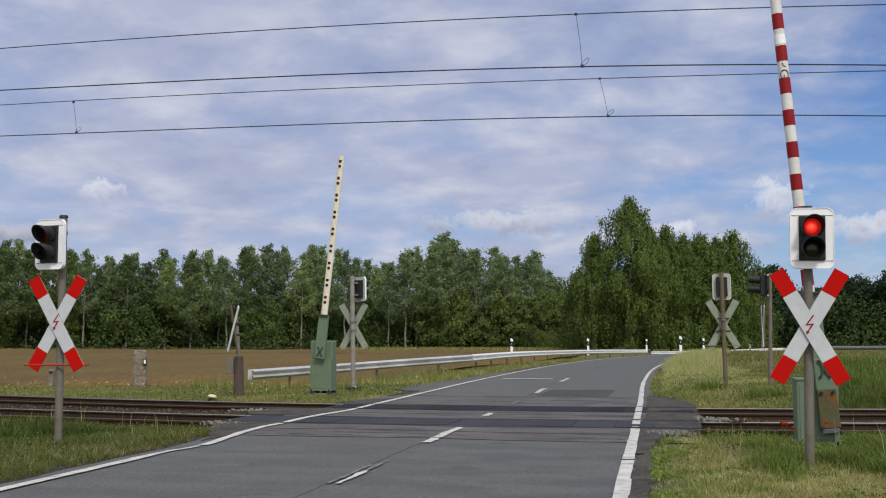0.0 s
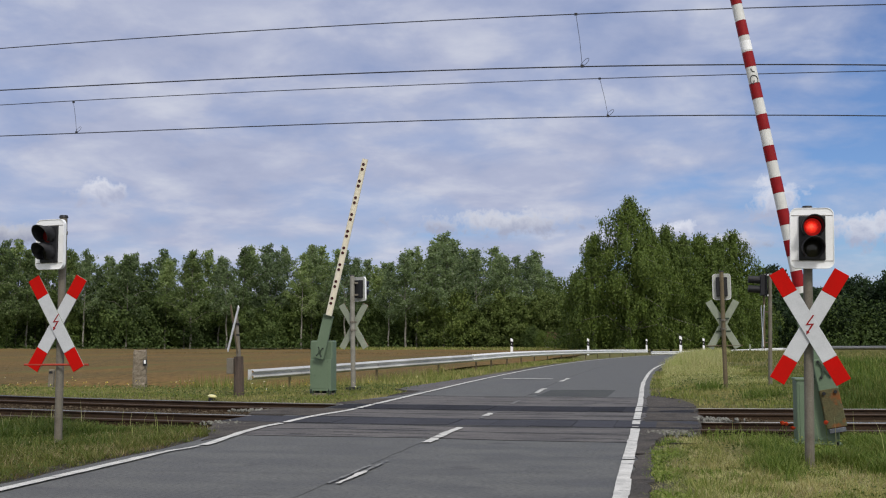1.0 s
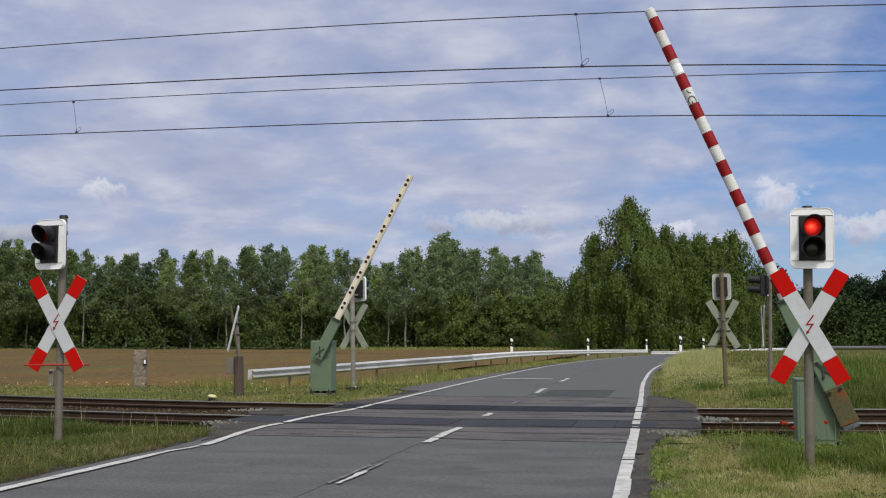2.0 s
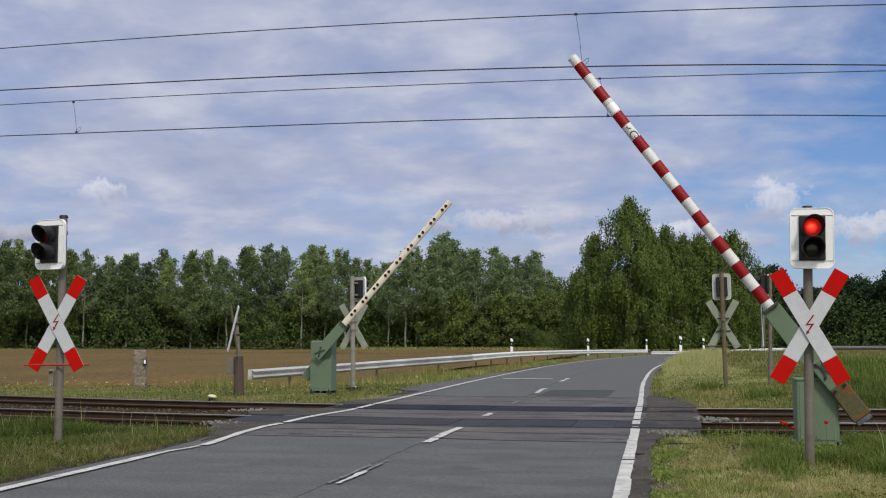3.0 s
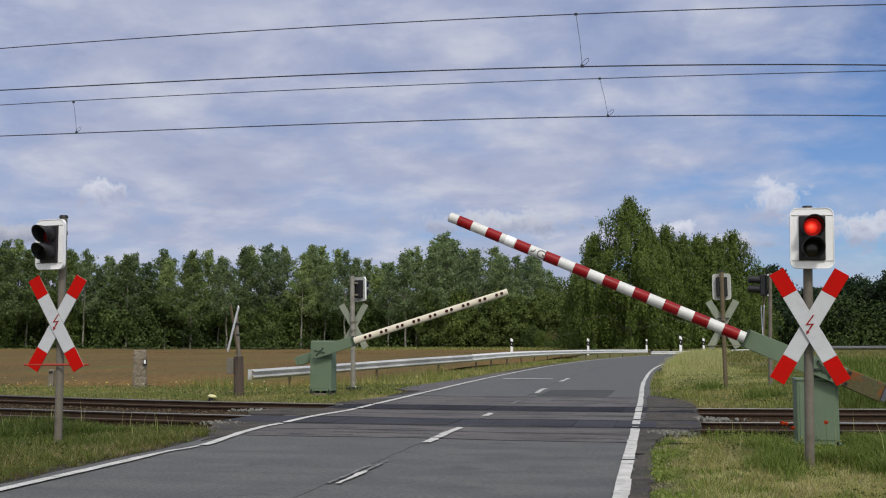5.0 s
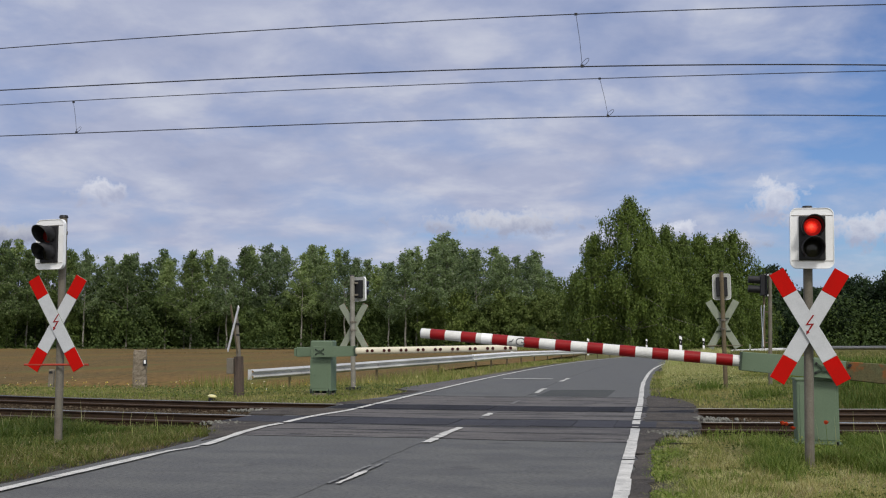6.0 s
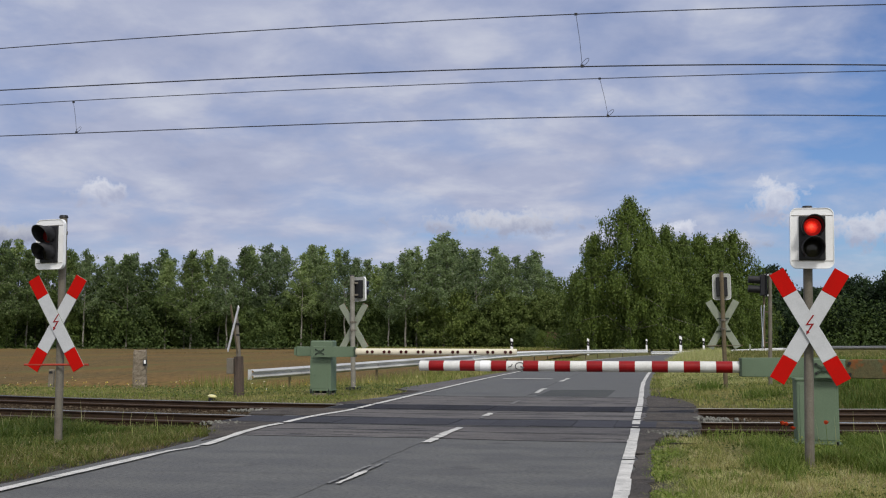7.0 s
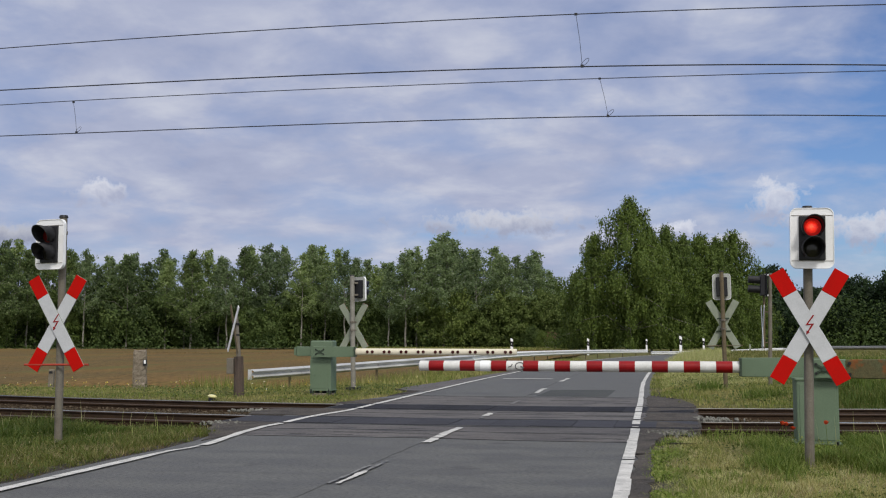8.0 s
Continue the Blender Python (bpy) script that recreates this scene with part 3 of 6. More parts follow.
    apron([(-6.05, 17.75), (-7.4, 17.85), (-7.7, 18.8), (-7.3, 19.65), (-6.05, 19.6)], "muddy worn asphalt between the tracks")
    apron([(-6.05, 21.32), (-6.9, 21.45), (-6.7, 22.6), (-6.35, 23.2), (-6.05, 23.8)], "muddy worn asphalt beside the edge line")
    apron([(-6.12, 26.6), (-6.8, 27.0), (-7.35, 27.8), (-7.35, 29.5), (-7.15, 33.0), (-7.0, 37.0), (-6.85, 42.0), (-6.42, 47.0), (-6.40, 40.0), (-6.36, 34.0), (-6.2, 30.0)], "worn asphalt shoulder outside the edge line", ROUGH_ASPHALT)
    for y in (16.95, 20.52):
        apron([(-0.56, y - 0.56), (0.30, y - 0.46), (0.34, y + 0.10), (0.30, y + 0.64), (-0.56, y + 0.58)], "muddy crossing surface between the rails")
    # the seam between the two lanes
    for lo, hi, half in ((2, 13.9, 0.010), (24.7, 60, 0.013)):
        pts = [(p.x + rng.uniform(-0.012, 0.012), p.y, 0.004) for p in smooth_line(offset_line(ROAD, -0.09), 0.3) if lo < p.y < hi]
        part("joint", ribbon(pts, [(-half, 0), (half, 0), (half, -0.03), (-half, -0.03)]), SEAM, tar, "dark seam between the lanes")
    # long tears across the lanes before the tracks
    for x, y, long in ((-4.8, 14.7, 1.4), (-2.4, 15.0, 1.8), (-5.3, 14.3, 0.9), (-1.5, 14.4, 0.8), (-3.4, 19.2, 1.6), (-1.6, 18.6, 1.0), (-4.9, 22.6, 1.5), (-2.7, 23.3, 1.7), (-1.3, 22.4, 0.8), (-4.3, 24.1, 1.1)):
        n = 14
        pts = [(x + long * q / n, y + 0.03 * math.sin(q * 0.9 + x) + rng.uniform(-0.035, 0.035), 0.0062) for q in range(n + 1)]
        half = rng.uniform(0.004, 0.010)
        part("crack", ribbon(pts, [(-half, 0), (half, 0), (half * 0.6, -0.02), (-half * 0.6, -0.02)]), GROOVE, tar)
    return tar


def road_lines():
    rng = random.Random(5)

    def stripe(name, points, half, mat, label, chips=0.0, narrow=None, ragged=0.26):
        left, right = offset_line(points, -half), offset_line(points, half)
        if narrow:
            left = [p + (q - p) * narrow(p.y) for p, q in zip(left, points)]
            right = [p + (q - p) * narrow(p.y) for p, q in zip(right, points)]
        verts = []
        drift = [0.0, 0.0]
        skip = set()
        for i, (a, b) in enumerate(zip(left, right)):
            # chipped edges: the outline jumps and creeps back
            for k in (0, 1):
                drift[k] = rng.uniform(-ragged, ragged) * half if rng.random() < 0.08 + 0.3 * (ragged > 0.3) else drift[k] * 0.9
            if half < 0.1 and rng.random() < chips:
                skip.add(i)
            verts += [(a.x + drift[0] + rng.uniform(-0.003, 0.003), a.y, 0.0155), (b.x + drift[1] + rng.uniform(-0.003, 0.003), b.y, 0.0155)]
        faces = [(2 * i, 2 * i + 1, 2 * i + 3, 2 * i + 2) for i in range(len(points) - 1) if i not in skip]
        return tagged(part(name, (verts, [], faces), mat), label, "road marking", "markings on the road", "structure")

    fine = smooth_line([p for p in ROAD if -5 < p.y < 135], 0.09)
    gaps = lambda p, cuts: [q for q in p if cuts[0] <= q.y <= cuts[1]]
    # the painters' line wanders where the road was patched
    wander_y = (11.7, 12.1, 12.6, 13.1, 14.2, 15.3, 15.9, 17.2, 18.1, 19.2, 21.0)
    wander_x = (0.0, 0.08, 0.09, 0.03, -0.13, -0.20, -0.15, -0.18, -0.10, 0.02, 0.0)
    left = [p + Vector((float(np.interp(p.y, wander_y, wander_x)), 0, 0)) for p in offset_line(fine, -2.72)]
    right = [p + Vector((float(np.interp(p.y, (9, 14, 17), (0.02, 0.015, 0.0))), 0, 0)) for p in offset_line(fine, 2.535)]
    pinch = lambda y: 0.55 * float(step_between(y, 10.6, 12.0)) * (1.0 if y < 12.35 else 0.0)
    for lo, hi in ((-5, 12.35), (12.36, 15.95), (16.05, 19.60), (19.70, 20.95), (21.07, 140)):
        stripe("edge_line", gaps(left, (lo, hi)), 0.062, LINE_PAINT, "solid white painted edge line on asphalt", 0.006, pinch)
    for lo, hi, half in ((-5, 16.12, 0.067), (16.25, 16.5, 0.045), (16.85, 17.66, 0.062), (17.84, 19.72, 0.060), (19.88, 21.24, 0.060), (21.40, 140, 0.056)):
        stripe("edge_line", gaps(right, (lo, hi)), half, LINE_PAINT, "cracked white painted edge line on asphalt", 0.012)
    for across, lo, hi in ((-0.055, 9.35, 10.9), (0.03, 10.3, 11.25)):
        stripe("centre_dash", gaps(offset_line(fine, across), (lo, hi)), 0.018, WORN_PAINT, "nearly worn away white centre dash on asphalt", 0.16, None, 0.6)
    for lo, hi, worn in ((9.35, 10.4, 0), (13.3, 15.8, 0), (17.6, 18.15, 1), (18.15, 19.0, 0), (21.6, 22.9, 1), (26.2, 28.7, 0), (33.6, 36.6, 0)):
        stripe("centre_dash", gaps(offset_line(fine, 0.03 if lo < 12 else -0.01), (lo, hi)), 0.038 if worn else 0.027 if lo < 12 else 0.06, WORN_PAINT if worn else LINE_PAINT, "worn white centre dash on asphalt" if worn else "white painted centre dash on asphalt", 0.05, None, 0.5)
    stop = [Vector((x, 35.8, 0)) for x in np.arange(-5.75, -4.05, 0.12)]
    stripe("stop_line", stop, 0.17, LINE_PAINT, "faded white stop line across one lane")


def railway():
    bed = []
    xs = np.concatenate([np.arange(-60, -20, 4.0), np.arange(-20, 8, 0.5), np.arange(8, 60, 4.0)])
    section = [(-4.1, -0.30), (-3.3, -0.17), (-2.8, -0.16), (-1.1, -0.16), (-0.65, -0.10), (0.55, -0.10), (0.95, -0.16), (2.7, -0.16), (3.3, -0.17), (4.0, -0.30)]
    pts = [(x, 18.9 + float(track_bend(x)), 0) for x in xs]
    ob = part("track_bed", ribbon(pts, [(-a, b) for a, b in section][::-1] + [(-4.1, -0.5), (4.1, -0.5)], True), BALLAST)
    tagged(ob, "brown ballast bed of the double railway track", "track bed", kind="structure")
    profile = [(-0.07, -0.15), (0.07, -0.15), (0.07, -0.135), (0.012, -0.115), (0.010, -0.045), (0.034, -0.032), (0.036, -0.006), (0.030, -0.004),
               (-0.030, -0.004), (-0.036, -0.006), (-0.034, -0.032), (-0.010, -0.045), (-0.012, -0.115), (-0.07, -0.135)]
    head = [(-0.037, -0.010), (0.037, -0.010), (0.034, 0.001), (-0.034, 0.001)]
    for y in RAILS_Y:
        way = [(x, y + float(track_bend(x)), -0.004) for x in xs]
        r = thing("rail", "rusty steel railway rail with a polished head", "rail", "rails of the two tracks")
        part("rail_body", ribbon(way, profile), RUST, r)
        dull = y in (RAILS_Y[0], RAILS_Y[2])
        part("rail_head", ribbon(way, head), DULL_STEEL if dull else STEEL, r, "dull brown running surface" if dull else "polished running surface")
    first = None
    me = None
    for y in (16.85, 20.4):
        x = -20.0
        while x < 9:
            if not -8.0 < x < 0.8:
                if me is None:
                    bm = block(bmesh.new(), (0, 0, 0), (0.24, 2.5, 0.12), 0.015)
                    first = part("sleeper", bm, SLEEPER)
                    me = first.data
                    s = first
                else:
                    s = new("sleeper", me)
                tagged(s, "dark weathered wooden sleeper under the rails", "sleeper", "sleepers of the two tracks")
                s.matrix_world = pose(x, y + float(track_bend(x)), -0.205)
            x += 0.62


def sweep(points, r, sides=7):
    """A round wire along points, as one skin."""
    verts, faces = [], []
    pts = [Vector(p) for p in points]
    for i, p in enumerate(pts):
        d = (pts[min(len(pts) - 1, i + 1)] - pts[max(0, i - 1)]).normalized()
        side = d.cross(Vector((0.0, 0.3, 1.0))).normalized()
        up = side.cross(d)
        for k in range(sides):
            a = 2 * math.pi * k / sides
            verts.append(tuple(p + side * (r * math.cos(a)) + up * (r * math.sin(a))))
    for i in range(len(pts) - 1):
        for k in range(sides):
            a, b = i * sides + k, i * sides + (k + 1) % sides
            faces.append((a, b, b + sides, a + sides))
    faces.append(tuple(range(sides))[::-1])
    faces.append(tuple(range((len(pts) - 1) * sides, len(pts) * sides)))
    return verts, [], faces


def taut(points):
    """A wire drawn smoothly through its known places."""
    p = np.array(points)[1:-1]
    lo, hi = p[0, 0] - 3, p[-1, 0] + 2.5
    out = []
    for x in np.arange(-45, 41, 1.0):
        inside = min(max(x, lo), hi)
        place = [float(x)]
        for axis in (1, 2):
            k = np.polyfit(p[:, 0], p[:, axis], 3)
            place.append(float(np.polyval(k, inside) + np.polyval(np.polyder(k), inside) * (x - inside) * (0.15 if x > hi else 0.6)))
        out.append(Vector(place))
    return out


def overhead_line(name, contact, messenger, droppers, label):
    o = thing(name, label, "overhead line", "overhead lines of the two tracks")
    c, m = taut(contact), taut(messenger)
    part("contact_wire", sweep(c, 0.0105), COPPER, o, "dark grooved contact wire")
    part("messenger_wire", sweep(m, 0.0085), COPPER, o, "dark stranded messenger wire")
    for top, foot in droppers:
        f, h = Vector(foot), Vector(top)
        mid = (f + h) / 2 + Vector((0.012, 0, 0))
        loop = [f + Vector((0.05 + 0.042 * math.sin(a) - 0.05 * math.cos(a), 0, 0.062 - 0.062 * math.cos(a))) for a in np.linspace(0, 2 * math.pi, 11)]
        hanger = part("dropper", sweep([h, mid, f + Vector((0, 0, 0.03))] + loop, 0.0042, 6), COPPER, o, "thin hanger wire with a loop")
        part("clip", block(bmesh.new(), f, (0.05, 0.03, 0.05), 0.006), COPPER, hanger)
        part("clip", block(bmesh.new(), h, (0.05, 0.03, 0.04), 0.006), COPPER, hanger)


def overhead_lines():
    overhead_line("overhead_line", [(-45, 18.85, 6.48), (-12.16, 17.34, 5.90), (-6.54, 17.08, 5.80), (-1.43, 17.08, 5.69), (3.2, 17.28, 5.51), (40, 20, 4.9)],
                  [(-45, 18.85, 7.04), (-12.2, 17.34, 6.69), (-6.55, 17.08, 6.63), (-1.51, 17.08, 6.56), (3.23, 17.28, 6.46), (40, 20, 6.2)],
                  [((-1.52, 17.08, 6.56), (-1.43, 17.08, 5.70))], "electric overhead line above the nearer track")
    overhead_line("overhead_line", [(-45, 23.3, 6.52), (-14.98, 21.41, 5.92), (-8.01, 20.97, 5.78), (-1.26, 20.93, 5.66), (3.89, 21.18, 5.49), (40, 24, 4.9)],
                  [(-45, 23.3, 7.28), (-15.01, 21.42, 6.64), (-8.02, 20.97, 6.523), (-1.4, 20.93, 6.422), (3.92, 21.18, 6.35), (40, 24, 6.2)],
                  [((-1.41, 20.93, 6.422), (-1.26, 20.93, 5.67)), ((-13.06, 21.26, 6.58), (-12.96, 21.25, 5.89))], "electric overhead line above the farther track")


# ---- the crossing's things ----
def beam_parts(parent, lean, y, arrow, middle):
    """One bar of the warning cross; lean in degrees about its middle."""
    turn = pose(0, y, middle, 0, lean, 0)
    half, w = 0.68, 0.085

    def slab(name, z0, z1, y0, y1, mat, over, label="", ww=w):
        bm = block(bmesh.new(), (0, (y0 + y1) / 2, (z0 + z1) / 2), (2 * ww, y1 - y0, z1 - z0), 0.004)
        bm.transform(turn)
        return part(name, bm, mat, over, label)

    bar = slab("cross_bar", -half, half, 0.004, 0.018, SIGN_BACK, parent, "white and red cross bar with a plain grey back")
    slab("white_face", -0.40, 0.40, -0.004, 0.004, SIGN_WHITE, bar, "white sheeting")
    slab("red_end", 0.402, half, -0.004, 0.004, SIGN_RED, bar, "red sheeting")
    slab("red_end", -half, -0.402, -0.004, 0.004, SIGN_RED, bar, "red sheeting")
    if arrow:
        bm = bmesh.new()
        prism(bm, [(0.034, 0.105), (0.020, 0.105), (-0.036, -0.012), (0.014, -0.002), (-0.014, -0.070), (-0.024, -0.066), (-0.024, -0.112), (0.006, -0.082), (-0.004, -0.076), (0.037, 0.016), (-0.016, 0.006)], -0.008, -0.004)
        bm.transform(pose(0, y, middle + 0.02, 0, 4, 0) @ Matrix.Diagonal((1.22, 1, 1.0, 1)))
        part("lightning_arrow", bm, BOOM_RED, bar, "red lightning arrow")


def crossing_signal(label, group, lit, rod_bar=None, post_mat=POST_GREY, height=2.86, head_z=2.47, dx=0.0, cross_z=1.5, head_yaw=0.0, thick=0.051):
    """A post with a two-lamp signal over a warning cross; faces -Y."""
    o = thing("crossing_signal", label, "crossing signal", group)
    bm = rod(bmesh.new(), (0, 0, -0.15), (0, 0, height), thick, thick * 0.95, 18)
    part("post", bm, post_mat, o, smooth=False)
    part("cap", rod(bmesh.new(), (0, 0, height), (0, 0, height + 0.03), 0.062, 0.05, 16), BLACK, o)
    for z in (cross_z - 0.11, cross_z + 0.11):
        bm = rod(bmesh.new(), (0, 0, z - 0.025), (0, 0, z + 0.025), thick + 0.008, None, 16)
        block(bm, (0, -0.085, z), (0.17, 0.02, 0.045), 0.004)
        block(bm, (0, -0.06, z), (0.05, 0.06, 0.04), 0.004)
        block(bm, (0, 0.085, z), (0.05, 0.06, 0.04), 0.004)
        part("clamp", bm, POST_GREY, o, "grey metal clamp")
    # signal head
    face = pose(dx, 0, head_z, 0, 0, head_yaw)
    outer = rounded(0.445, 0.65, 0.07)
    inner = []
    for i, (x, z) in enumerate(outer):
        inner.append((max(-0.137, min(0.137, x * 0.9)), max(-0.24, min(0.24, z * 0.9))))
    bm = ring_plate(bmesh.new(), outer, inner, -0.015, 0.015)
    ring_plate(bm, rounded(0.452, 0.657, 0.074), rounded(0.436, 0.641, 0.066), -0.022, 0.03)
    bm.transform(face @ pose(0, -0.13, 0))
    board = part("backboard", bm, WHITE, o, "white rounded backing board")
    bm = ring_plate(bmesh.new(), [(x * 0.97, z * 0.97) for x, z in outer], [(x * 1.02, z * 1.02) for x, z in inner], 0.018, 0.024)
    bm.transform(face @ pose(0, -0.13, 0))
    part("grey_back", bm, PALE_BACK, board, "grey painted back")
    for z in (0.246, -0.246):
        bm = block(bmesh.new(), (0, -0.0175, z), (0.425, 0.004, 0.0055))
        bm.transform(face @ pose(0, -0.13, 0))
        part("seam", bm, POST_GREY, board, "dark fold line across the board")
    bm = block(bmesh.new(), (0, -0.09, 0), (0.274, 0.17, 0.48), 0.012)
    bm.transform(face)
    housing = part("housing", bm, BLACK, o, "black lamp housing")
    for k, z in enumerate((0.117, -0.113)):
        bm = bmesh.new()
        made = bmesh.ops.create_uvsphere(bm, u_segments=20, v_segments=10, radius=0.096)
        bm.transform(face @ pose(0, -0.172, z) @ Matrix.Diagonal((1, 0.22, 1, 1)))
        part("lens", bm, (RED_GLOW if lit else DIM_RED_LENS) if k == 0 else DARK_LENS, housing, "glowing red lens" if lit and k == 0 else "dark lens", smooth=True)
        # hood, open below
        bm = bmesh.new()
        outer_v, inner_v, n = [], [], 22
        for d in (0, 1):
            for r, rows in ((0.116, outer_v), (0.106, inner_v)):
                line = []
                for i in range(n + 1):
                    a = radians(-52 + 284 * i / n)
                    reach = -0.165 - d * (0.10 + 0.15 * max(0.0, math.sin(a) * 0.5 + 0.5))
                    line.append(bm.verts.new((r * math.cos(a), reach, z + r * math.sin(a))))
                rows.append(line)
        for i in range(n):
            bm.faces.new((outer_v[0][i], outer_v[0][i + 1], outer_v[1][i + 1], outer_v[1][i]))
            bm.faces.new((inner_v[0][i + 1], inner_v[0][i], inner_v[1][i], inner_v[1][i + 1]))
            bm.faces.new((outer_v[1][i], outer_v[1][i + 1], inner_v[1][i + 1], inner_v[1][i]))
        bm.transform(face)
        part("hood", bm, BLACK, housing, smooth=True)
    for z in (head_z + 0.16, head_z - 0.16):
        part("bracket", block(bmesh.new(), (dx / 2, -0.02, z), (0.10 + abs(dx), 0.10, 0.05), 0.004), POST_GREY, o)
    beam_parts(o, -30, -0.118, True, cross_z)
    beam_parts(o, 30, -0.096, False, cross_z)
    if rod_bar:
        bm = rod(bmesh.new(), (-0.46, -0.09, cross_z - 0.535), (0.46, -0.09, cross_z - 0.535), 0.014, 0.014, 10)
        part("cross_rod", bm, rod_bar, o, "thin rod under the cross")
    part("foot", rod(bmesh.new(), (0, 0, -0.16), (0, 0, -0.005), 0.09, 0.08, 14), CONCRETE, o, "concrete footing")
    return o


def signals():
    g = "crossing signals at the four corners"
    a = crossing_signal("grey post with glowing red lamp over a red and white cross", g, True, dx=0.03, height=2.76, head_z=2.425, cross_z=1.475)
    a.matrix_world = pose(1.36, 12.25, -0.03, 0, 1.0, 0)
    b = crossing_signal("grey post with hooded lamps, red and white cross and red rod", g, False, RED_ROD, height=2.94, head_z=2.575, dx=-0.08, cross_z=1.545, head_yaw=-9)
    b.matrix_world = pose(-7.88, 12.70, -0.03, 0, -0.3, 0)
    c = crossing_signal("grey signal post seen from behind with grey-backed cross", g, False, None, PALE_POST, height=3.06, head_z=2.70, dx=-0.12, cross_z=1.70, head_yaw=-30, thick=0.066)
    part("base_plate", block(bmesh.new(), (0, 0, 0.03), (0.36, 0.24, 0.09), 0.01), BLACK, c, "dark base plate")
    c.matrix_world = pose(-8.54, 27.86, -0.03, 0, 1.0, 180)
    d = crossing_signal("brown signal post seen from behind with grey-backed cross", g, False, POST_RUST, POST_RUST, height=2.90, head_z=2.53, cross_z=1.58, thick=0.055)
    for z, wide in ((1.58 + 0.15, 0.30), (1.58 - 0.17, 0.36)):
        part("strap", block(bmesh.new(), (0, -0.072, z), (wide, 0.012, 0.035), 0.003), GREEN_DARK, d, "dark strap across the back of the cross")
    d.matrix_world = pose(1.15, 27.9, 0.11, 0, 1.0, 180)


BOX_GROUP = "half barriers of the crossing"


def barrier(label, hood, way, arm_y, cw_y, arm_len, cw_len, cw_mat):
    """A half barrier. Its boom is keyed; way is -1 or 1, the boom's side in x. Returns the thing and the boom."""
    o = thing("half_barrier", label, "barrier", BOX_GROUP)
    bm = block(bmesh.new(), (0, 0, 0.47), (0.54 if hood else 0.51, 0.46, 0.76), 0.018)
    body = part("cabinet", bm, GREEN, o, "green painted steel cabinet")
    bm = block(bmesh.new(), (0, -0.232, 0.47), (0.44, 0.012, 0.66), 0.004)
    part("door", bm, GREEN, body, "green panel door")
    if not hood:
        bm = block(bmesh.new(), (0, 0, 0.862), (0.535, 0.48, 0.028), 0.006)
        part("lid", bm, GREEN, body)
    # bolted feet on a plinth, with a dark gap under the cabinet
    bm = block(bmesh.new(), (0, 0, -0.03), (0.50, 0.44, 0.11), 0.006)
    part("plinth", bm, CONCRETE, o, "grey concrete plinth")
    for x in (-0.215, 0.215):
        for y in (-0.19, 0.19):
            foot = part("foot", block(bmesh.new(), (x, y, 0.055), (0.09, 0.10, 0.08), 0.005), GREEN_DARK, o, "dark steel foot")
            part("bolt", rod(bmesh.new(), (x * 1.05, y * 1.28, 0.02), (x * 1.05, y * 1.28, 0.125), 0.017, 0.017, 6), BLACK, foot)
    part("cable_duct", rod(bmesh.new(), (0.03, 0.0, -0.02), (0.03, 0.0, 0.12), 0.06, 0.06, 10), BLACK, o, "dark cable duct")
    part("base_flange", block(bmesh.new(), (0, 0, 0.098), (0.56, 0.49, 0.022), 0.004), GREEN, o)
    if hood:
        bm = block(bmesh.new(), (-0.02 * way, 0.06, 1.07), (0.575, 0.36, 0.49), 0.035)
        part("drive_hood", bm, GREEN, o, "rounded green drive hood")
    else:
        bm = block(bmesh.new(), (0.0, 0.0, 0.93), (0.16, 0.30, 0.12), 0.012)
        block(bm, (0.16, -0.08, 0.91), (0.12, 0.10, 0.08), 0.01)
        rod(bm, (0.16, -0.10, 0.93), (-0.06, -0.14, 1.03), 0.016, 0.016, 8)
        part("linkage", bm, GREEN_DARK, o, "linkage in dark shaded green")
    if not hood:
        # this cabinet stands lower and a little off its axle
        set_down = Matrix.Translation((-0.075, 0, -0.0795)) @ Matrix.Diagonal((1, 1, 1.052, 1))
        for piece in o.children_recursive:
            piece.data.transform(set_down)
    boom = new("boom", bpy.data.meshes.new("boom"))
    bm = bmesh.new()
    outline = [(-0.17 * way, -0.13), (0.25 * way, -0.13), (arm_len * way, -0.125), (arm_len * way, 0.125), (0.25 * way, 0.13), (-0.17 * way, 0.13)]
    prism(bm, outline, arm_y - 0.035, arm_y + 0.035)
    bmesh.ops.bevel(bm, geom=list(bm.edges), offset=0.008, segments=1, affect="EDGES")
    bmesh.ops.recalc_face_normals(bm, faces=bm.faces)
    bm.to_mesh(boom.data)
    bm.free()
    boom.data.materials.append(GREEN)
    boom.parent = o
    tagged(boom, "swinging boom on a green arm")
    face = min(arm_y - 0.035, cw_y - 0.05)
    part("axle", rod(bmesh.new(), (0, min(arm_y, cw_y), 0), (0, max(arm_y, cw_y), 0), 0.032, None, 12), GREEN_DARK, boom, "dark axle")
    bm = rod(bmesh.new(), (0, face - 0.022, 0), (0, face + 0.02, 0), 0.036, None, 12)
    for a in (28, -28):
        block(bm, (0, face - 0.010, 0.0), (0.24, 0.014, 0.028), 0.002, pose(0, 0, 0, 0, a, 0))
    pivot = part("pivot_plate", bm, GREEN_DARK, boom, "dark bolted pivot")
    for x, z in ((0.10, 0.06), (-0.10, -0.06), (0.10, -0.06), (-0.10, 0.06)):
        part("bolt", rod(bmesh.new(), (x, face - 0.02, z), (x, face + 0.01, z), 0.016, None, 8), BLACK, pivot)
    flange = arm_len * way
    bm = block(bmesh.new(), (flange, arm_y, 0), (0.03, 0.19, 0.24), 0.004)
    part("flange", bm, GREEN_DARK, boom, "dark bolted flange")
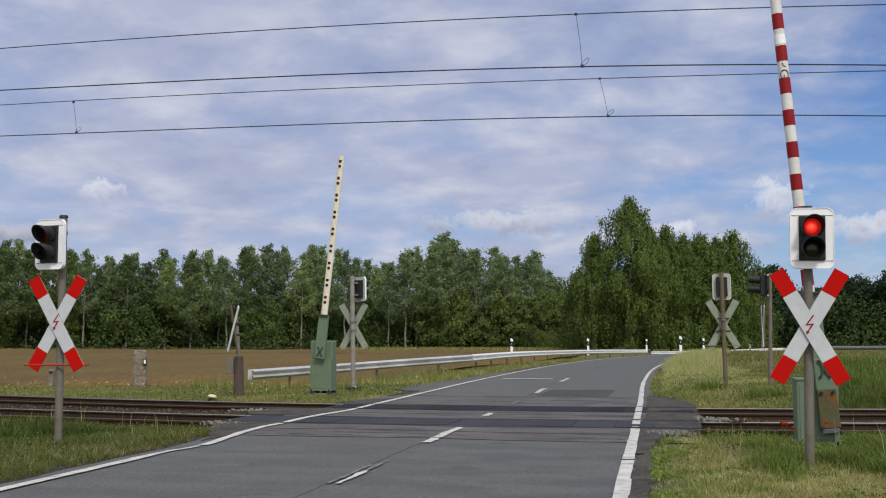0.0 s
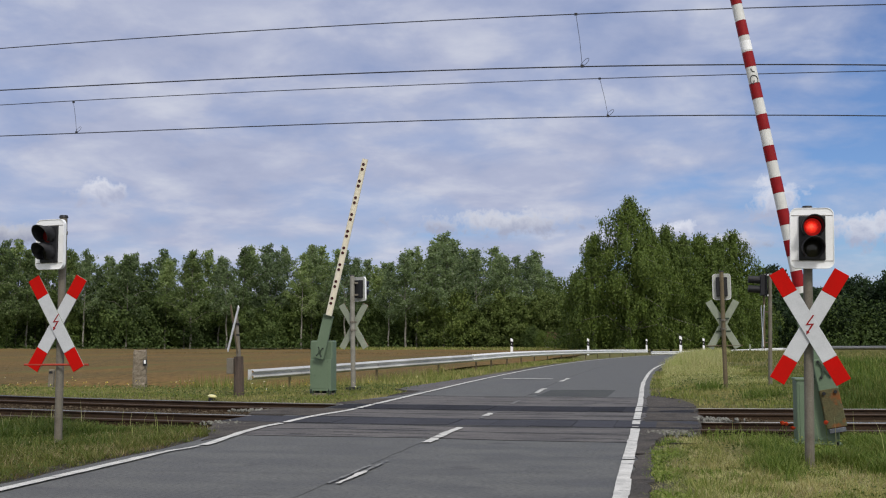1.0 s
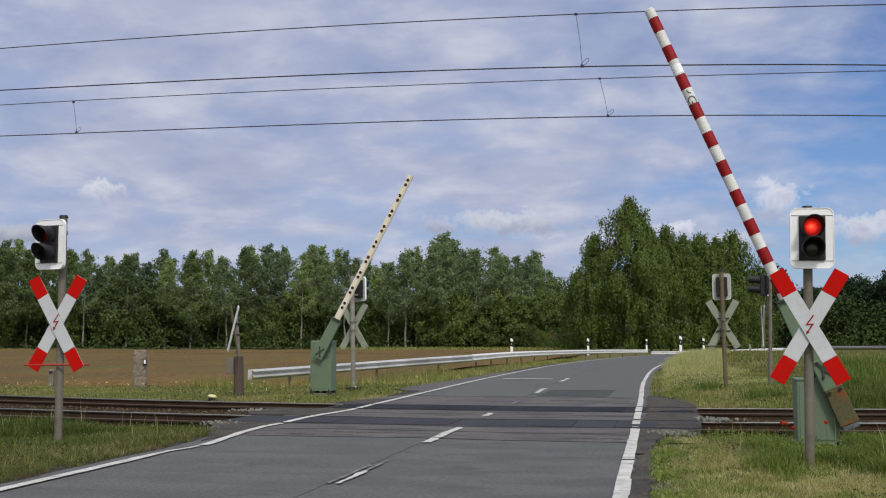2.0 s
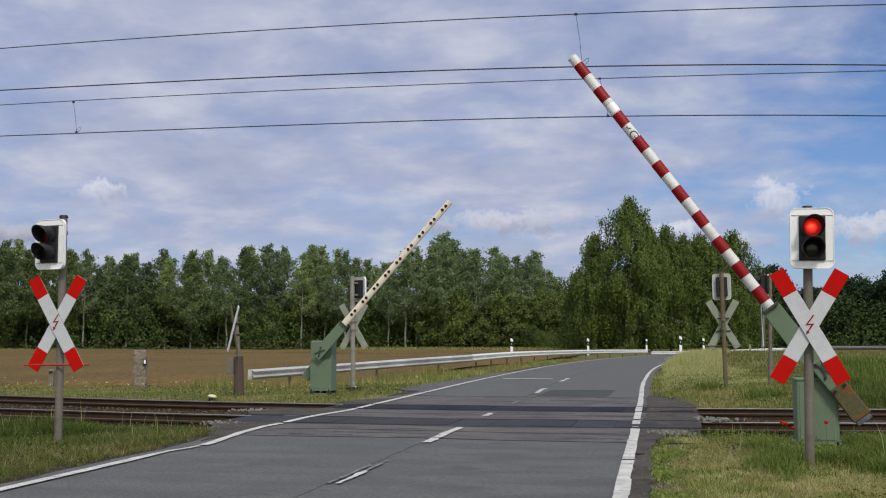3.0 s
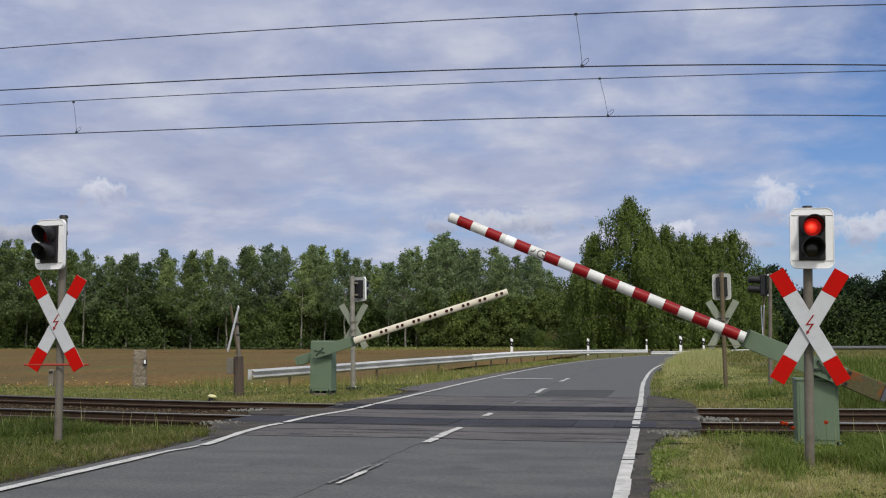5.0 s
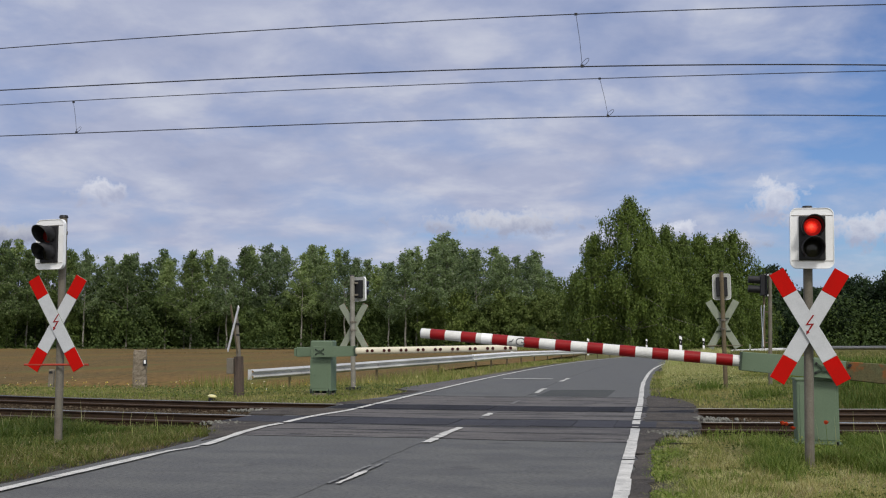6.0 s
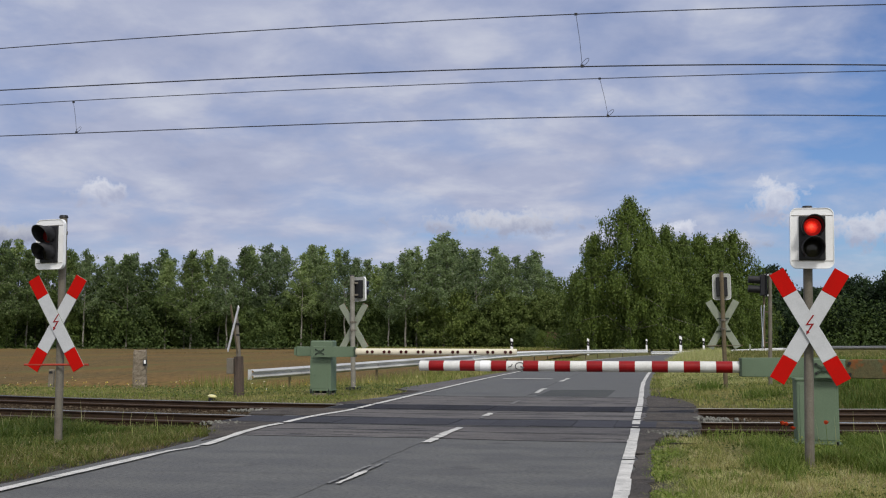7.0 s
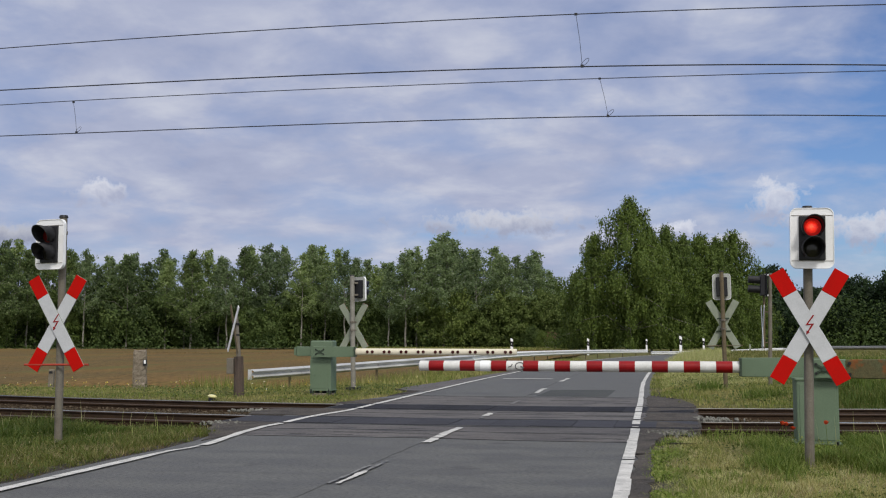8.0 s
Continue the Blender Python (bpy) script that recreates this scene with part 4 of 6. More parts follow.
    # counterweight
    bm = prism(bmesh.new(), [(0.13 * way, -0.12), (-0.27 * way, -0.12), (-0.27 * way, 0.12), (0.13 * way, 0.12)], cw_y - 0.045, cw_y + 0.045)
    bmesh.ops.bevel(bm, geom=list(bm.edges), offset=0.008, segments=1, affect="EDGES")
    part("lever", bm, GREEN, boom, "green counterweight lever")
    bm = prism(bmesh.new(), [(-0.25 * way, -0.115), (-cw_len * way, -0.125), (-cw_len * way, 0.125), (-0.25 * way, 0.115)], cw_y - 0.05, cw_y + 0.05)
    bmesh.ops.bevel(bm, geom=list(bm.edges), offset=0.01, segments=1, affect="EDGES")
    cw = part("counterweight", bm, cw_mat, boom, "rusty counterweight arm" if not hood else "")
    bm = block(bmesh.new(), (-(cw_len + 0.03) * way, cw_y, 0), (0.055, 0.12, 0.20), 0.006)
    part("end_plate", bm, BLUE_GREY if not hood else GREEN, cw, "blue-grey metal end plate" if not hood else "")
    if not hood:
        for x, z in ((-0.30, 0.07), (-0.30, -0.07)):
            part("bolt", rod(bmesh.new(), (x * way, cw_y - 0.075, z), (x * way, cw_y + 0.02, z), 0.022, None, 8), BLACK, cw)
    return o, boom


def tube(bm, x0, x1, r0, r1, y, sides=24):
    return rod(bm, (x0, y, 0), (x1, y, 0), r0, r1, sides)


def near_barrier():
    o, boom = barrier("green half barrier with a red and white boom and rusty counterweight", False, -1, 0.30, -0.30, 0.98, 0.745, RUSTY_PLATE)
    o.matrix_world = pose(1.79, 14.63, -0.03)
    y = 0.30
    root, tip = -0.984, -5.371
    part("pole", tube(bmesh.new(), root, tip, 0.076, 0.071, y), BOOM_WHITE, boom, "white round boom pole", smooth=False)
    span = abs(tip - root)
    for k in range(10):
        a = root - 0.108 - k * 0.440 + float(np.interp(k, (0, 2, 6, 9), (0.008, 0.045, 0.048, 0.027)))
        b = a - 0.214
        r = 0.0785 - 0.005 * (abs(a - root) / span)
        part("red_band", tube(bmesh.new(), a, b, r, r - 0.0003, y), BOOM_RED, boom, "red reflective band")
    part("tip_cap", tube(bmesh.new(), tip, tip - 0.012, 0.073, 0.066, y), GALVANISED, boom)
    # scuffed scrawl on one white field: a few dark strokes
    s = -4.03
    loop = [(s + 0.09 + 0.062 * math.cos(a), y - 0.0755 * math.cos(0.72 * math.sin(a)), 0.0755 * math.sin(0.72 * math.sin(a))) for a in np.linspace(0.6, 5.9, 14)]
    part("scrawl", sweep(loop + [(s + 0.10, y - 0.0755, 0.0)], 0.008, 5), SCUFF, boom, "dark scuffed scrawl")
    part("scrawl", sweep([(s - 0.015, y - 0.069, 0.03), (s - 0.03, y - 0.0755, 0.0), (s - 0.07, y - 0.0745, -0.012)], 0.007, 5), SCUFF, boom, "dark scuffed stroke")
    part("patch", tube(bmesh.new(), s - 0.335, s - 0.47, 0.0757, 0.0755, y), WHITE, boom, "brighter white repair tape")
    return o, boom


def far_barrier():
    o, boom = barrier("green half barrier with a cream-backed boom and dark reflectors", True, 1, -0.34, 0.32, 0.90, 0.84, GREEN)
    o.matrix_world = pose(-8.60, 25.52, -0.03)
    y = -0.34
    root, tip = 0.905, 4.86
    bm = bmesh.new()
    outline = []
    for a in np.linspace(0, 2 * math.pi, 17)[:-1]:
        outline.append((0.055 * math.cos(a), 0.083 * math.sin(a)))
    ends = []
    for x, k in ((root, 1.0), (tip, 0.92)):
        ends.append([bm.verts.new((x, y + v * k, w * k)) for v, w in outline])
    for i in range(16):
        j = (i + 1) % 16
        bm.faces.new((ends[0][i], ends[0][j], ends[1][j], ends[1][i]))
    bm.faces.new(ends[0])
    bm.faces.new(ends[1][::-1])
    part("pole", bm, BOOM_CREAM, boom, "cream boom pole", smooth=False)
    for k in range(9):
        for off in (0.0, 0.125):
            x = root + 0.31 + k * 0.4225 + off
            part("reflector", rod(bmesh.new(), (x, y - 0.062, 0.0), (x, y - 0.030, 0.0), 0.037, 0.040, 14), REFLECTOR, boom, "round dark red reflector")
    return o, boom


def side_signal():
    """A signal for the side path, seen from its side."""
    o = thing("side_signal", "grey post with hooded signal and cross turned sideways", "crossing signal")
    part("post", rod(bmesh.new(), (0, 0, -0.2), (0, 0, 3.34), 0.058, 0.054, 16), POST_GREY, o)
    bm = block(bmesh.new(), (-0.20, 0, 2.98), (0.16, 0.30, 0.62), 0.015)
    housing = part("housing", bm, BLACK, o, "black lamp housing")
    part("backboard", block(bmesh.new(), (-0.11, 0, 2.98), (0.025, 0.46, 0.68), 0.01), BLACK, o, "black backing board")
    for z in (3.13, 2.85):
        bm = rod(bmesh.new(), (-0.27, 0, z), (-0.62, 0, z + 0.02), 0.115, 0.105, 16)
        part("hood", bm, BLACK, housing)
    for z in (3.28, 2.68):
        part("bracket", block(bmesh.new(), (-0.05, 0, z), (0.20, 0.06, 0.05), 0.005), GALVANISED, o)
    bm = rod(bmesh.new(), (-0.17, 0.02, 1.12), (-0.17, 0.02, 2.66), 0.034, 0.034, 12)
    for z in (1.3, 2.2):
        block(bm, (-0.085, 0.01, z), (0.17, 0.03, 0.04), 0.004)
    part("cross_holder", bm, POST_RUST, o, "thin brown bar that holds the cross")
    for lean, x in ((30, -0.20), (-30, -0.225)):
        bm = block(bmesh.new(), (0, 0, 0), (0.016, 0.175, 1.40), 0.004)
        bm.transform(pose(x, 0, 1.75, lean, 0, 0))
        part("cross_bar", bm, SIGN_WHITE, o, "white cross bar")
    o.matrix_world = Matrix.LocRotScale((2.35, 29.55, 0.06), Euler((0, radians(1.2), radians(1))), (0.9, 0.9, 0.9))


def old_signpost():
    o = thing("signpost", "grey pole on a tarred timber stump with a sideways cross", "signpost")
    bm = bmesh.new()
    rod(bm, (0, 0, -0.2), (-0.03, 0, 0.93), 0.135, 0.115, 10)
    part("stump", bm, OLD_TIMBER, o, "dark tarred timber stump")
    part("pole", rod(bmesh.new(), (-0.02, 0, 0.85), (-0.11, 0, 1.90), 0.055, 0.048, 12), POST_GREY, o)
    part("box", block(bmesh.new(), (-0.19, -0.05, 0.70), (0.17, 0.22, 0.38), 0.012), POST_GREY, o, "grey metal box")
    for lean, x in ((30, -0.02), (-30, 0.004)):
        bm = block(bmesh.new(), (0, 0, 0), (0.10, 0.016, 1.30), 0.004)
        bm.transform(pose(0, x, 0, 0, lean, 0))
        bm.transform(pose(-0.14, -0.05, 1.60, 0, 4, -47))
        part("cross_bar", bm, WHITE if lean > 0 else POST_RUST, o, "white cross bar" if lean > 0 else "dark weathered cross bar")
    bm = bmesh.new()
    for z in (1.45, 1.72):
        rod(bm, (-0.08, 0, z - 0.02), (-0.08, 0, z + 0.02), 0.062, None, 12)
        block(bm, (-0.14, 0, z), (0.14, 0.03, 0.04))
    part("clamp", bm, BLACK, o)
    o.matrix_world = pose(-10.44, 24.63, -0.03)


def stone_post():
    o = thing("marker_post", "weathered concrete marker post beside the track", "marker post")
    rng = random.Random(8)
    bm = bmesh.new()
    rings, steps = [], 22
    for k in range(steps + 1):
        z = -0.2 + 1.24 * k / steps
        ring = []
        for q in range(20):
            a = 2 * math.pi * q / 20
            # a worn square pillar, cracked down the face, its top rounded off
            r = 0.185 / max(abs(math.cos(a)), abs(math.sin(a))) ** 0.75
            r *= 1.0 + 0.07 * math.sin(3 * a + 4 * z) * math.sin(7 * z + 1) + 0.16 * max(0.0, 0.22 - z)
            r *= 1.0 - 0.15 * max(0.0, (z - 0.93) / 0.11) ** 2
            if abs((a - 4.95 - 0.25 * math.sin(5 * z)) % (2 * math.pi)) < 0.26:
                r *= 0.86
            if z < 0.28 and math.cos(a) > 0.3:
                r *= 1.10
            r += rng.uniform(-0.010, 0.010)
            ring.append(bm.verts.new((r * math.cos(a), r * 0.9 * math.sin(a), z + (0.025 * math.sin(2 * a + 1) if k == steps else 0))))
        rings.append(ring)
    for k in range(steps):
        for q in range(20):
            bm.faces.new((rings[k][q], rings[k][(q + 1) % 20], rings[k + 1][(q + 1) % 20], rings[k + 1][q]))
    bm.faces.new(rings[-1])
    part("stone", bm, OLD_CONCRETE, o)
    plate = part("plate", block(bmesh.new(), (0.155, -0.185, 0.70), (0.11, 0.02, 0.17), 0.004), BLACK, o, "small black plate")
    part("bar", block(bmesh.new(), (0.155, -0.198, 0.72), (0.05, 0.006, 0.10)), WHITE, plate)
    o.matrix_world = pose(-14.85, 27.93, -0.03, 0, 1, 20)
    s = thing("short_post", "short grey concrete post at the field edge", "post")
    bm = block(bmesh.new(), (0, 0, 0.16), (0.15, 0.15, 0.64), 0.02)
    part("shaft", bm, CONCRETE, s)
    part("band", block(bmesh.new(), (0.0, -0.078, 0.40), (0.10, 0.01, 0.07)), BLACK, s, "dark mark")
    s.matrix_world = pose(-17.70, 28.08, -0.03, 0, 2, 10)
    y = thing("track_marker", "small yellow capped marker beside the track", "marker")
    part("foot", rod(bmesh.new(), (0, 0, -0.2), (0, 0, 0.05), 0.10, 0.085, 10), BLACK, y)
    bm = bmesh.new()
    bmesh.ops.create_uvsphere(bm, u_segments=14, v_segments=8, radius=0.10)
    bm.transform(pose(0, 0, 0.095) @ Matrix.Diagonal((1.2, 1, 0.48, 1)))
    part("cap", bm, YELLOW, y, "yellow rounded cap", smooth=True)
    y.matrix_world = Matrix.LocRotScale((-10.55, 23.3, -0.09), Euler((0, 0.15, 0)), (0.95, 0.95, 0.95))


# ---- the road's furniture ----
def guard_rail():
    o = thing("guard_rail", "galvanised steel crash barrier along the road bend", "guard rail")
    near = [(-12.35, 30.0, 0.08), (-11.1, 34.6, 0.16), (-9.6, 39.0, 0.27)]
    along = [p for p in offset_line(ROAD, -4.75) if 44 < p.y and p.x < 95]
    pts = smooth_line(near + [(p.x, p.y, 0.34 - 0.10 * float(step_between(p.y, 50, 80))) for p in along[::5]], 1.0)
    line = [(p.x, p.y, p.z) for p in pts]
    face = [(0.004, 0.350), (0.012, 0.344), (0.112, 0.298), (0.118, 0.288), (0.112, 0.276), (0.012, 0.222), (0.006, 0.205), (0.012, 0.190), (0.112, 0.136), (0.118, 0.122), (0.112, 0.108), (0.012, 0.052), (0.004, 0.044)]
    w = face + [(u - 0.007, z) for u, z in reversed(face)]
    # the beam sags through the bend and steps down at a splice
    sag_y, sag = (75, 85, 96, 98.4, 98.6, 106, 112, 117, 121, 126, 127), (0, -0.06, -0.15, -0.17, -0.34, -0.40, -0.35, -0.36, -0.29, -0.18, 0)
    line = [(x, y, z + float(np.interp(y, sag_y, sag))) for x, y, z in line]
    change, splice, last, far = (next(i for i, p in enumerate(line) if p[1] > y) for y in (44, 98.5, 126, 129))
    bright = [(u + 0.004, z + 0.012) for u, z in w]
    part("rail_beam", ribbon(line[:change + 1], w), RAIL_ZINC, o, "dull corrugated steel beam")
    part("rail_beam", ribbon(line[change:splice], bright), BRIGHT_ZINC, o, "bright corrugated steel beam")
    part("rail_beam", ribbon(line[splice:last], bright), BRIGHT_ZINC, o, "bright corrugated steel beam")
    part("rail_beam", ribbon(line[far:], w), DULL_ZINC, o, "dull grey corrugated steel beam")
    a, b = Vector(line[last - 1]), Vector(line[last])
    part("end_shoe", ribbon([a, a + (b - a).normalized() * 1.2 - Vector((0, 0, 0.16)), a + (b - a).normalized() * 2.2 - Vector((0, 0, 0.42))], w), RAIL_ZINC, o, "beam end sloping to the ground")
    bm = block(bmesh.new(), (line[0][0] - 0.02, line[0][1] - 0.05, line[0][2] + 0.19), (0.12, 0.03, 0.31), 0.012)
    part("end_shoe", bm, GALVANISED, o, "flared end piece")
    me = None
    for i in range(2, len(line), 4):
        x, y, z = line[i]
        if me is None:
            bm = block(bmesh.new(), (-0.07, 0, -0.16), (0.06, 0.10, 0.95), 0.008)
            block(bm, (-0.03, 0, 0.19), (0.06, 0.12, 0.12), 0.008)
            p = part("support_post", bm, POST_RUST, o, "dull brown support post")
            me = p.data
        else:
            p = new("support_post", me)
            p.parent = o
        p.matrix_basis = pose(x, y, z)


def delineator(x, y, z, size=1.0):
    o = thing("delineator_post", "white roadside delineator post with black band", "delineator", "delineators along the road")
    out = [(-0.08, -0.3), (0.08, -0.3), (0.08, 0.92), (-0.08, 1.0)]
    part("shaft", prism(bmesh.new(), out, -0.05, 0.05), WHITE, o)
    part("black_band", prism(bmesh.new(), [(-0.085, 0.46), (0.085, 0.40), (0.085, 0.74), (-0.085, 0.80)], -0.054, 0.054), BLACK, o, "slanted black band")
    part("reflector", block(bmesh.new(), (0, -0.058, 0.60), (0.03, 0.008, 0.12)), GALVANISED, o)
    o.matrix_world = Matrix.LocRotScale((x, y, z), Euler((0, 0, 0)), (size, size, size))


def delineators():
    for b, d, z in ((-8.65, 88, 0.26), (-4.63, 108, 0.18), (-1.60, 138, 0.15), (0.14, 80, 0.42), (1.3, 112, 0.2), (6.9, 140, 0.1)):
        x, y = bearing(b, d)
        delineator(x, y, z, 1.2 if d < 100 else 1.3)
    for b, d, h in ((3.60, 100, 1.0), (5.9, 90, 1.6)):
        x, y = bearing(b, d)
        o = thing("marker_stake", "plain grey-green stake in the meadow", "stake")
        part("shaft", block(bmesh.new(), (0, 0, h / 2 - 0.2), (0.16, 0.16, h + 0.2), 0.02), SIGN_BACK, o)
        o.matrix_world = pose(x, y, 0)


# ---- plants ----
def leaf_quads(rng, centres, size, flat=0.0, hang=0.0, face=None, thin=0.33):
    """Small rhombic leaves at the given places, turned at random or roughly to face a way."""
    n = len(centres)
    u = rng.normal(size=(n, 3))
    u[:, 2] = u[:, 2] * (1 - flat) - hang
    u /= np.linalg.norm(u, axis=1)[:, None]
    if face is None:
        v = np.cross(u, rng.normal(size=(n, 3)))
    else:
        out = face + rng.normal(size=(n, 3)) * 0.42
        out /= np.linalg.norm(out, axis=1)[:, None] + 1e-6
        u = u - out * (u * out).sum(1)[:, None]
        u /= np.linalg.norm(u, axis=1)[:, None] + 1e-6
        v = np.cross(out, u)
    v /= np.linalg.norm(v, axis=1)[:, None] + 1e-6
    s = size * rng.uniform(0.6, 1.35, size=(n, 1))
    quads = np.stack([centres - u * s * 0.5, centres + v * s * thin, centres + u * s * 0.5, centres - v * s * thin], 1)
    return quads.reshape(-1, 3)


def quad_mesh(name, verts, mat, parent=None, label=""):
    n = len(verts) // 4
    me = bpy.data.meshes.new(name)
    me.vertices.add(n * 4)
    me.vertices.foreach_set("co", np.asarray(verts, np.float32).ravel())
    me.loops.add(n * 4)
    me.loops.foreach_set("vertex_index", np.arange(n * 4, dtype=np.int32))
    me.polygons.add(n)
    me.polygons.foreach_set("loop_start", np.arange(0, n * 4, 4, dtype=np.int32))
    me.update(calc_edges=True)
    me.materials.append(mat)
    ob = new(name, me)
    ob.parent = parent
    return tagged(ob, label)


def crown_profile(shape, t):
    """The crown's share of its full half width at the share t of its height."""
    if shape == "birch":
        return (t / 0.26) ** 0.5 if t < 0.26 else ((1 - t) / 0.74) ** 0.90
    if shape == "weeping":
        return min(1.0, (1 - t) * 2.05) ** 0.85 * (0.88 + 0.12 * min(1.0, t / 0.3))
    return math.sqrt(max(0.02, 1 - (2 * t - 0.85) ** 2 * 0.85))


def tree(seed, height, width, foot, leaf_mat, bark, label, group, shape="birch", boughs=34, leaves=50, leaf=0.26):
    """A trunk, boughs that rise and arch over, and short hanging sprays of leaves along them."""
    rng = np.random.default_rng(seed)
    o = thing("tree", label, "tree", group)
    bm = bmesh.new()
    lean = rng.uniform(-0.03, 0.03, 2)
    base = 0.0105 * height + 0.025
    last = Vector((0, 0, -0.4))
    rows = 7
    spine = []
    for k in range(1, rows + 1):
        z = height * (0.72 if shape == "round" else 0.90) * k / rows
        p = Vector((lean[0] * z + rng.uniform(-0.12, 0.12), lean[1] * z + rng.uniform(-0.12, 0.12), z))
        rod(bm, last, p, base * (1 - 0.13 * (k - 1)) * 0.8, base * (1 - 0.13 * k) * 0.8, 8)
        last = p
        spine.append(p)
    up, bend = {"birch": (0.95, 0.40), "weeping": (0.80, 0.70), "round": (0.75, 0.35)}[shape]
    centres, sizes = [], []
    lumps = rng.uniform(0, 6.28, 3)
    for k in range(boughs):
        t = ((k + rng.uniform(0, 1)) / boughs) ** (0.95 if shape != "weeping" else 0.85)
        a = 2.4 * k + rng.normal() * 0.4
        lump = 1 + 0.24 * math.sin(2 * a + lumps[0] + 5 * t) + 0.14 * math.sin(5 * a + lumps[1] - 9 * t)
        reach = width / 2 * crown_profile(shape, t) * lump * rng.uniform(0.72, 1.10) + 0.25
        z0 = max(0.5, foot + t * (height - foot) - (up - bend) * reach)
        tip = None
        count = 3 + int(reach * 1.25)
        for s in np.linspace(0.28, 1.0, count):
            r = reach * s
            tip = Vector((lean[0] * z0 + r * math.cos(a) + rng.normal() * 0.16, lean[1] * z0 + r * math.sin(a) + rng.normal() * 0.16, z0 + reach * (up * s - bend * s * s) + rng.normal() * 0.14))
            centres.append(tuple(tip))
            sizes.append((1.05 - 0.45 * s) * rng.uniform(0.7, 1.25) * (1.0 - 0.35 * t if shape != "round" else 1.0))
        if k % 2 == 0:
            q = int(np.clip(z0 / (height * 0.9) * rows - 0.6, 0, rows - 1))
            mid = (spine[q] + tip) / 2 + Vector((0, 0, 0.18 * reach))
            rod(bm, spine[q], mid, base * 0.26, base * 0.15, 5)
            rod(bm, mid, tip, base * 0.15, base * 0.05, 5)
    if shape != "round":
        # the leader and one or two rivals
        for lead in range(3 if shape == "birch" else 2):
            dx, dy = rng.normal(size=2) * (0.0 if lead == 0 else 0.075 * width)
            top = height * (1.0 if lead == 0 else rng.uniform(0.86, 0.96))
            for q in range(8):
                f = q / 7
                centres.append((lean[0] * height + dx + rng.normal() * 0.16, lean[1] * height + dy + rng.normal() * 0.16, top * (0.84 + 0.15 * f)))
                sizes.append(0.85 - 0.62 * f)
    part("trunk", bm, bark, o, "pale streaked trunk and limbs" if bark is BARK else "dark trunk and limbs")
    centres, sizes = np.array(centres), np.array(sizes)
    # each spray: a few strands that hang from the bough
    strands = {"birch": 7, "weeping": 6, "round": 9}[shape]
    per = max(2, leaves // strands)
    spread = {"birch": 0.62, "weeping": 0.55, "round": 0.85}[shape] * (0.8 + 0.03 * width)
    hang = {"birch": (0.3, 1.5), "weeping": (1.1, 4.2), "round": (0.1, 0.7)}[shape]
    heads = np.repeat(centres, strands, 0)
    grow = np.repeat(sizes, strands)[:, None]
    side = rng.normal(size=heads.shape).clip(-1.8, 1.8) * spread * grow
    side[:, 2] *= 0.62
    long = rng.uniform(hang[0], hang[1], len(heads)) * (0.45 + 0.55 * grow[:, 0])
    pts = np.repeat(heads + side, per, 0)
    fall = rng.uniform(0, 1, len(pts))
    slack = {"birch": 0.13, "weeping": 0.09, "round": 0.24}[shape]
    pts = pts + rng.normal(size=pts.shape) * slack
    pts[:, 2] -= fall * np.repeat(long, per)
    pts[:, 2] = np.maximum(pts[:, 2], 0.3 + rng.uniform(0, 0.6, len(pts)))
    off = np.repeat(side, per, 0)
    way = off / (np.linalg.norm(off, axis=1)[:, None] + 1e-6)
    axis = pts * (1, 1, 0)
    axis = axis / (np.linalg.norm(axis, axis=1)[:, None] + 0.4)
    way = way * 0.55 + axis * 0.55 + np.array((0, 0, 0.35))
    weeping = shape == "weeping"
    quad_mesh("crown", leaf_quads(rng, pts, leaf, hang=2.6 if weeping else 0.9, face=way, thin=0.26 if weeping else 0.36), leaf_mat, o, "loose crown of small leaves")
    return o


def set_out(kinds, used, k, m):
    """Stand the tree of that kind at m; the first one is the tree itself, the others are copies."""
    if k in used:
        copy_thing(kinds[k], m)
    else:
        used.add(k)
        kinds[k].matrix_world = m


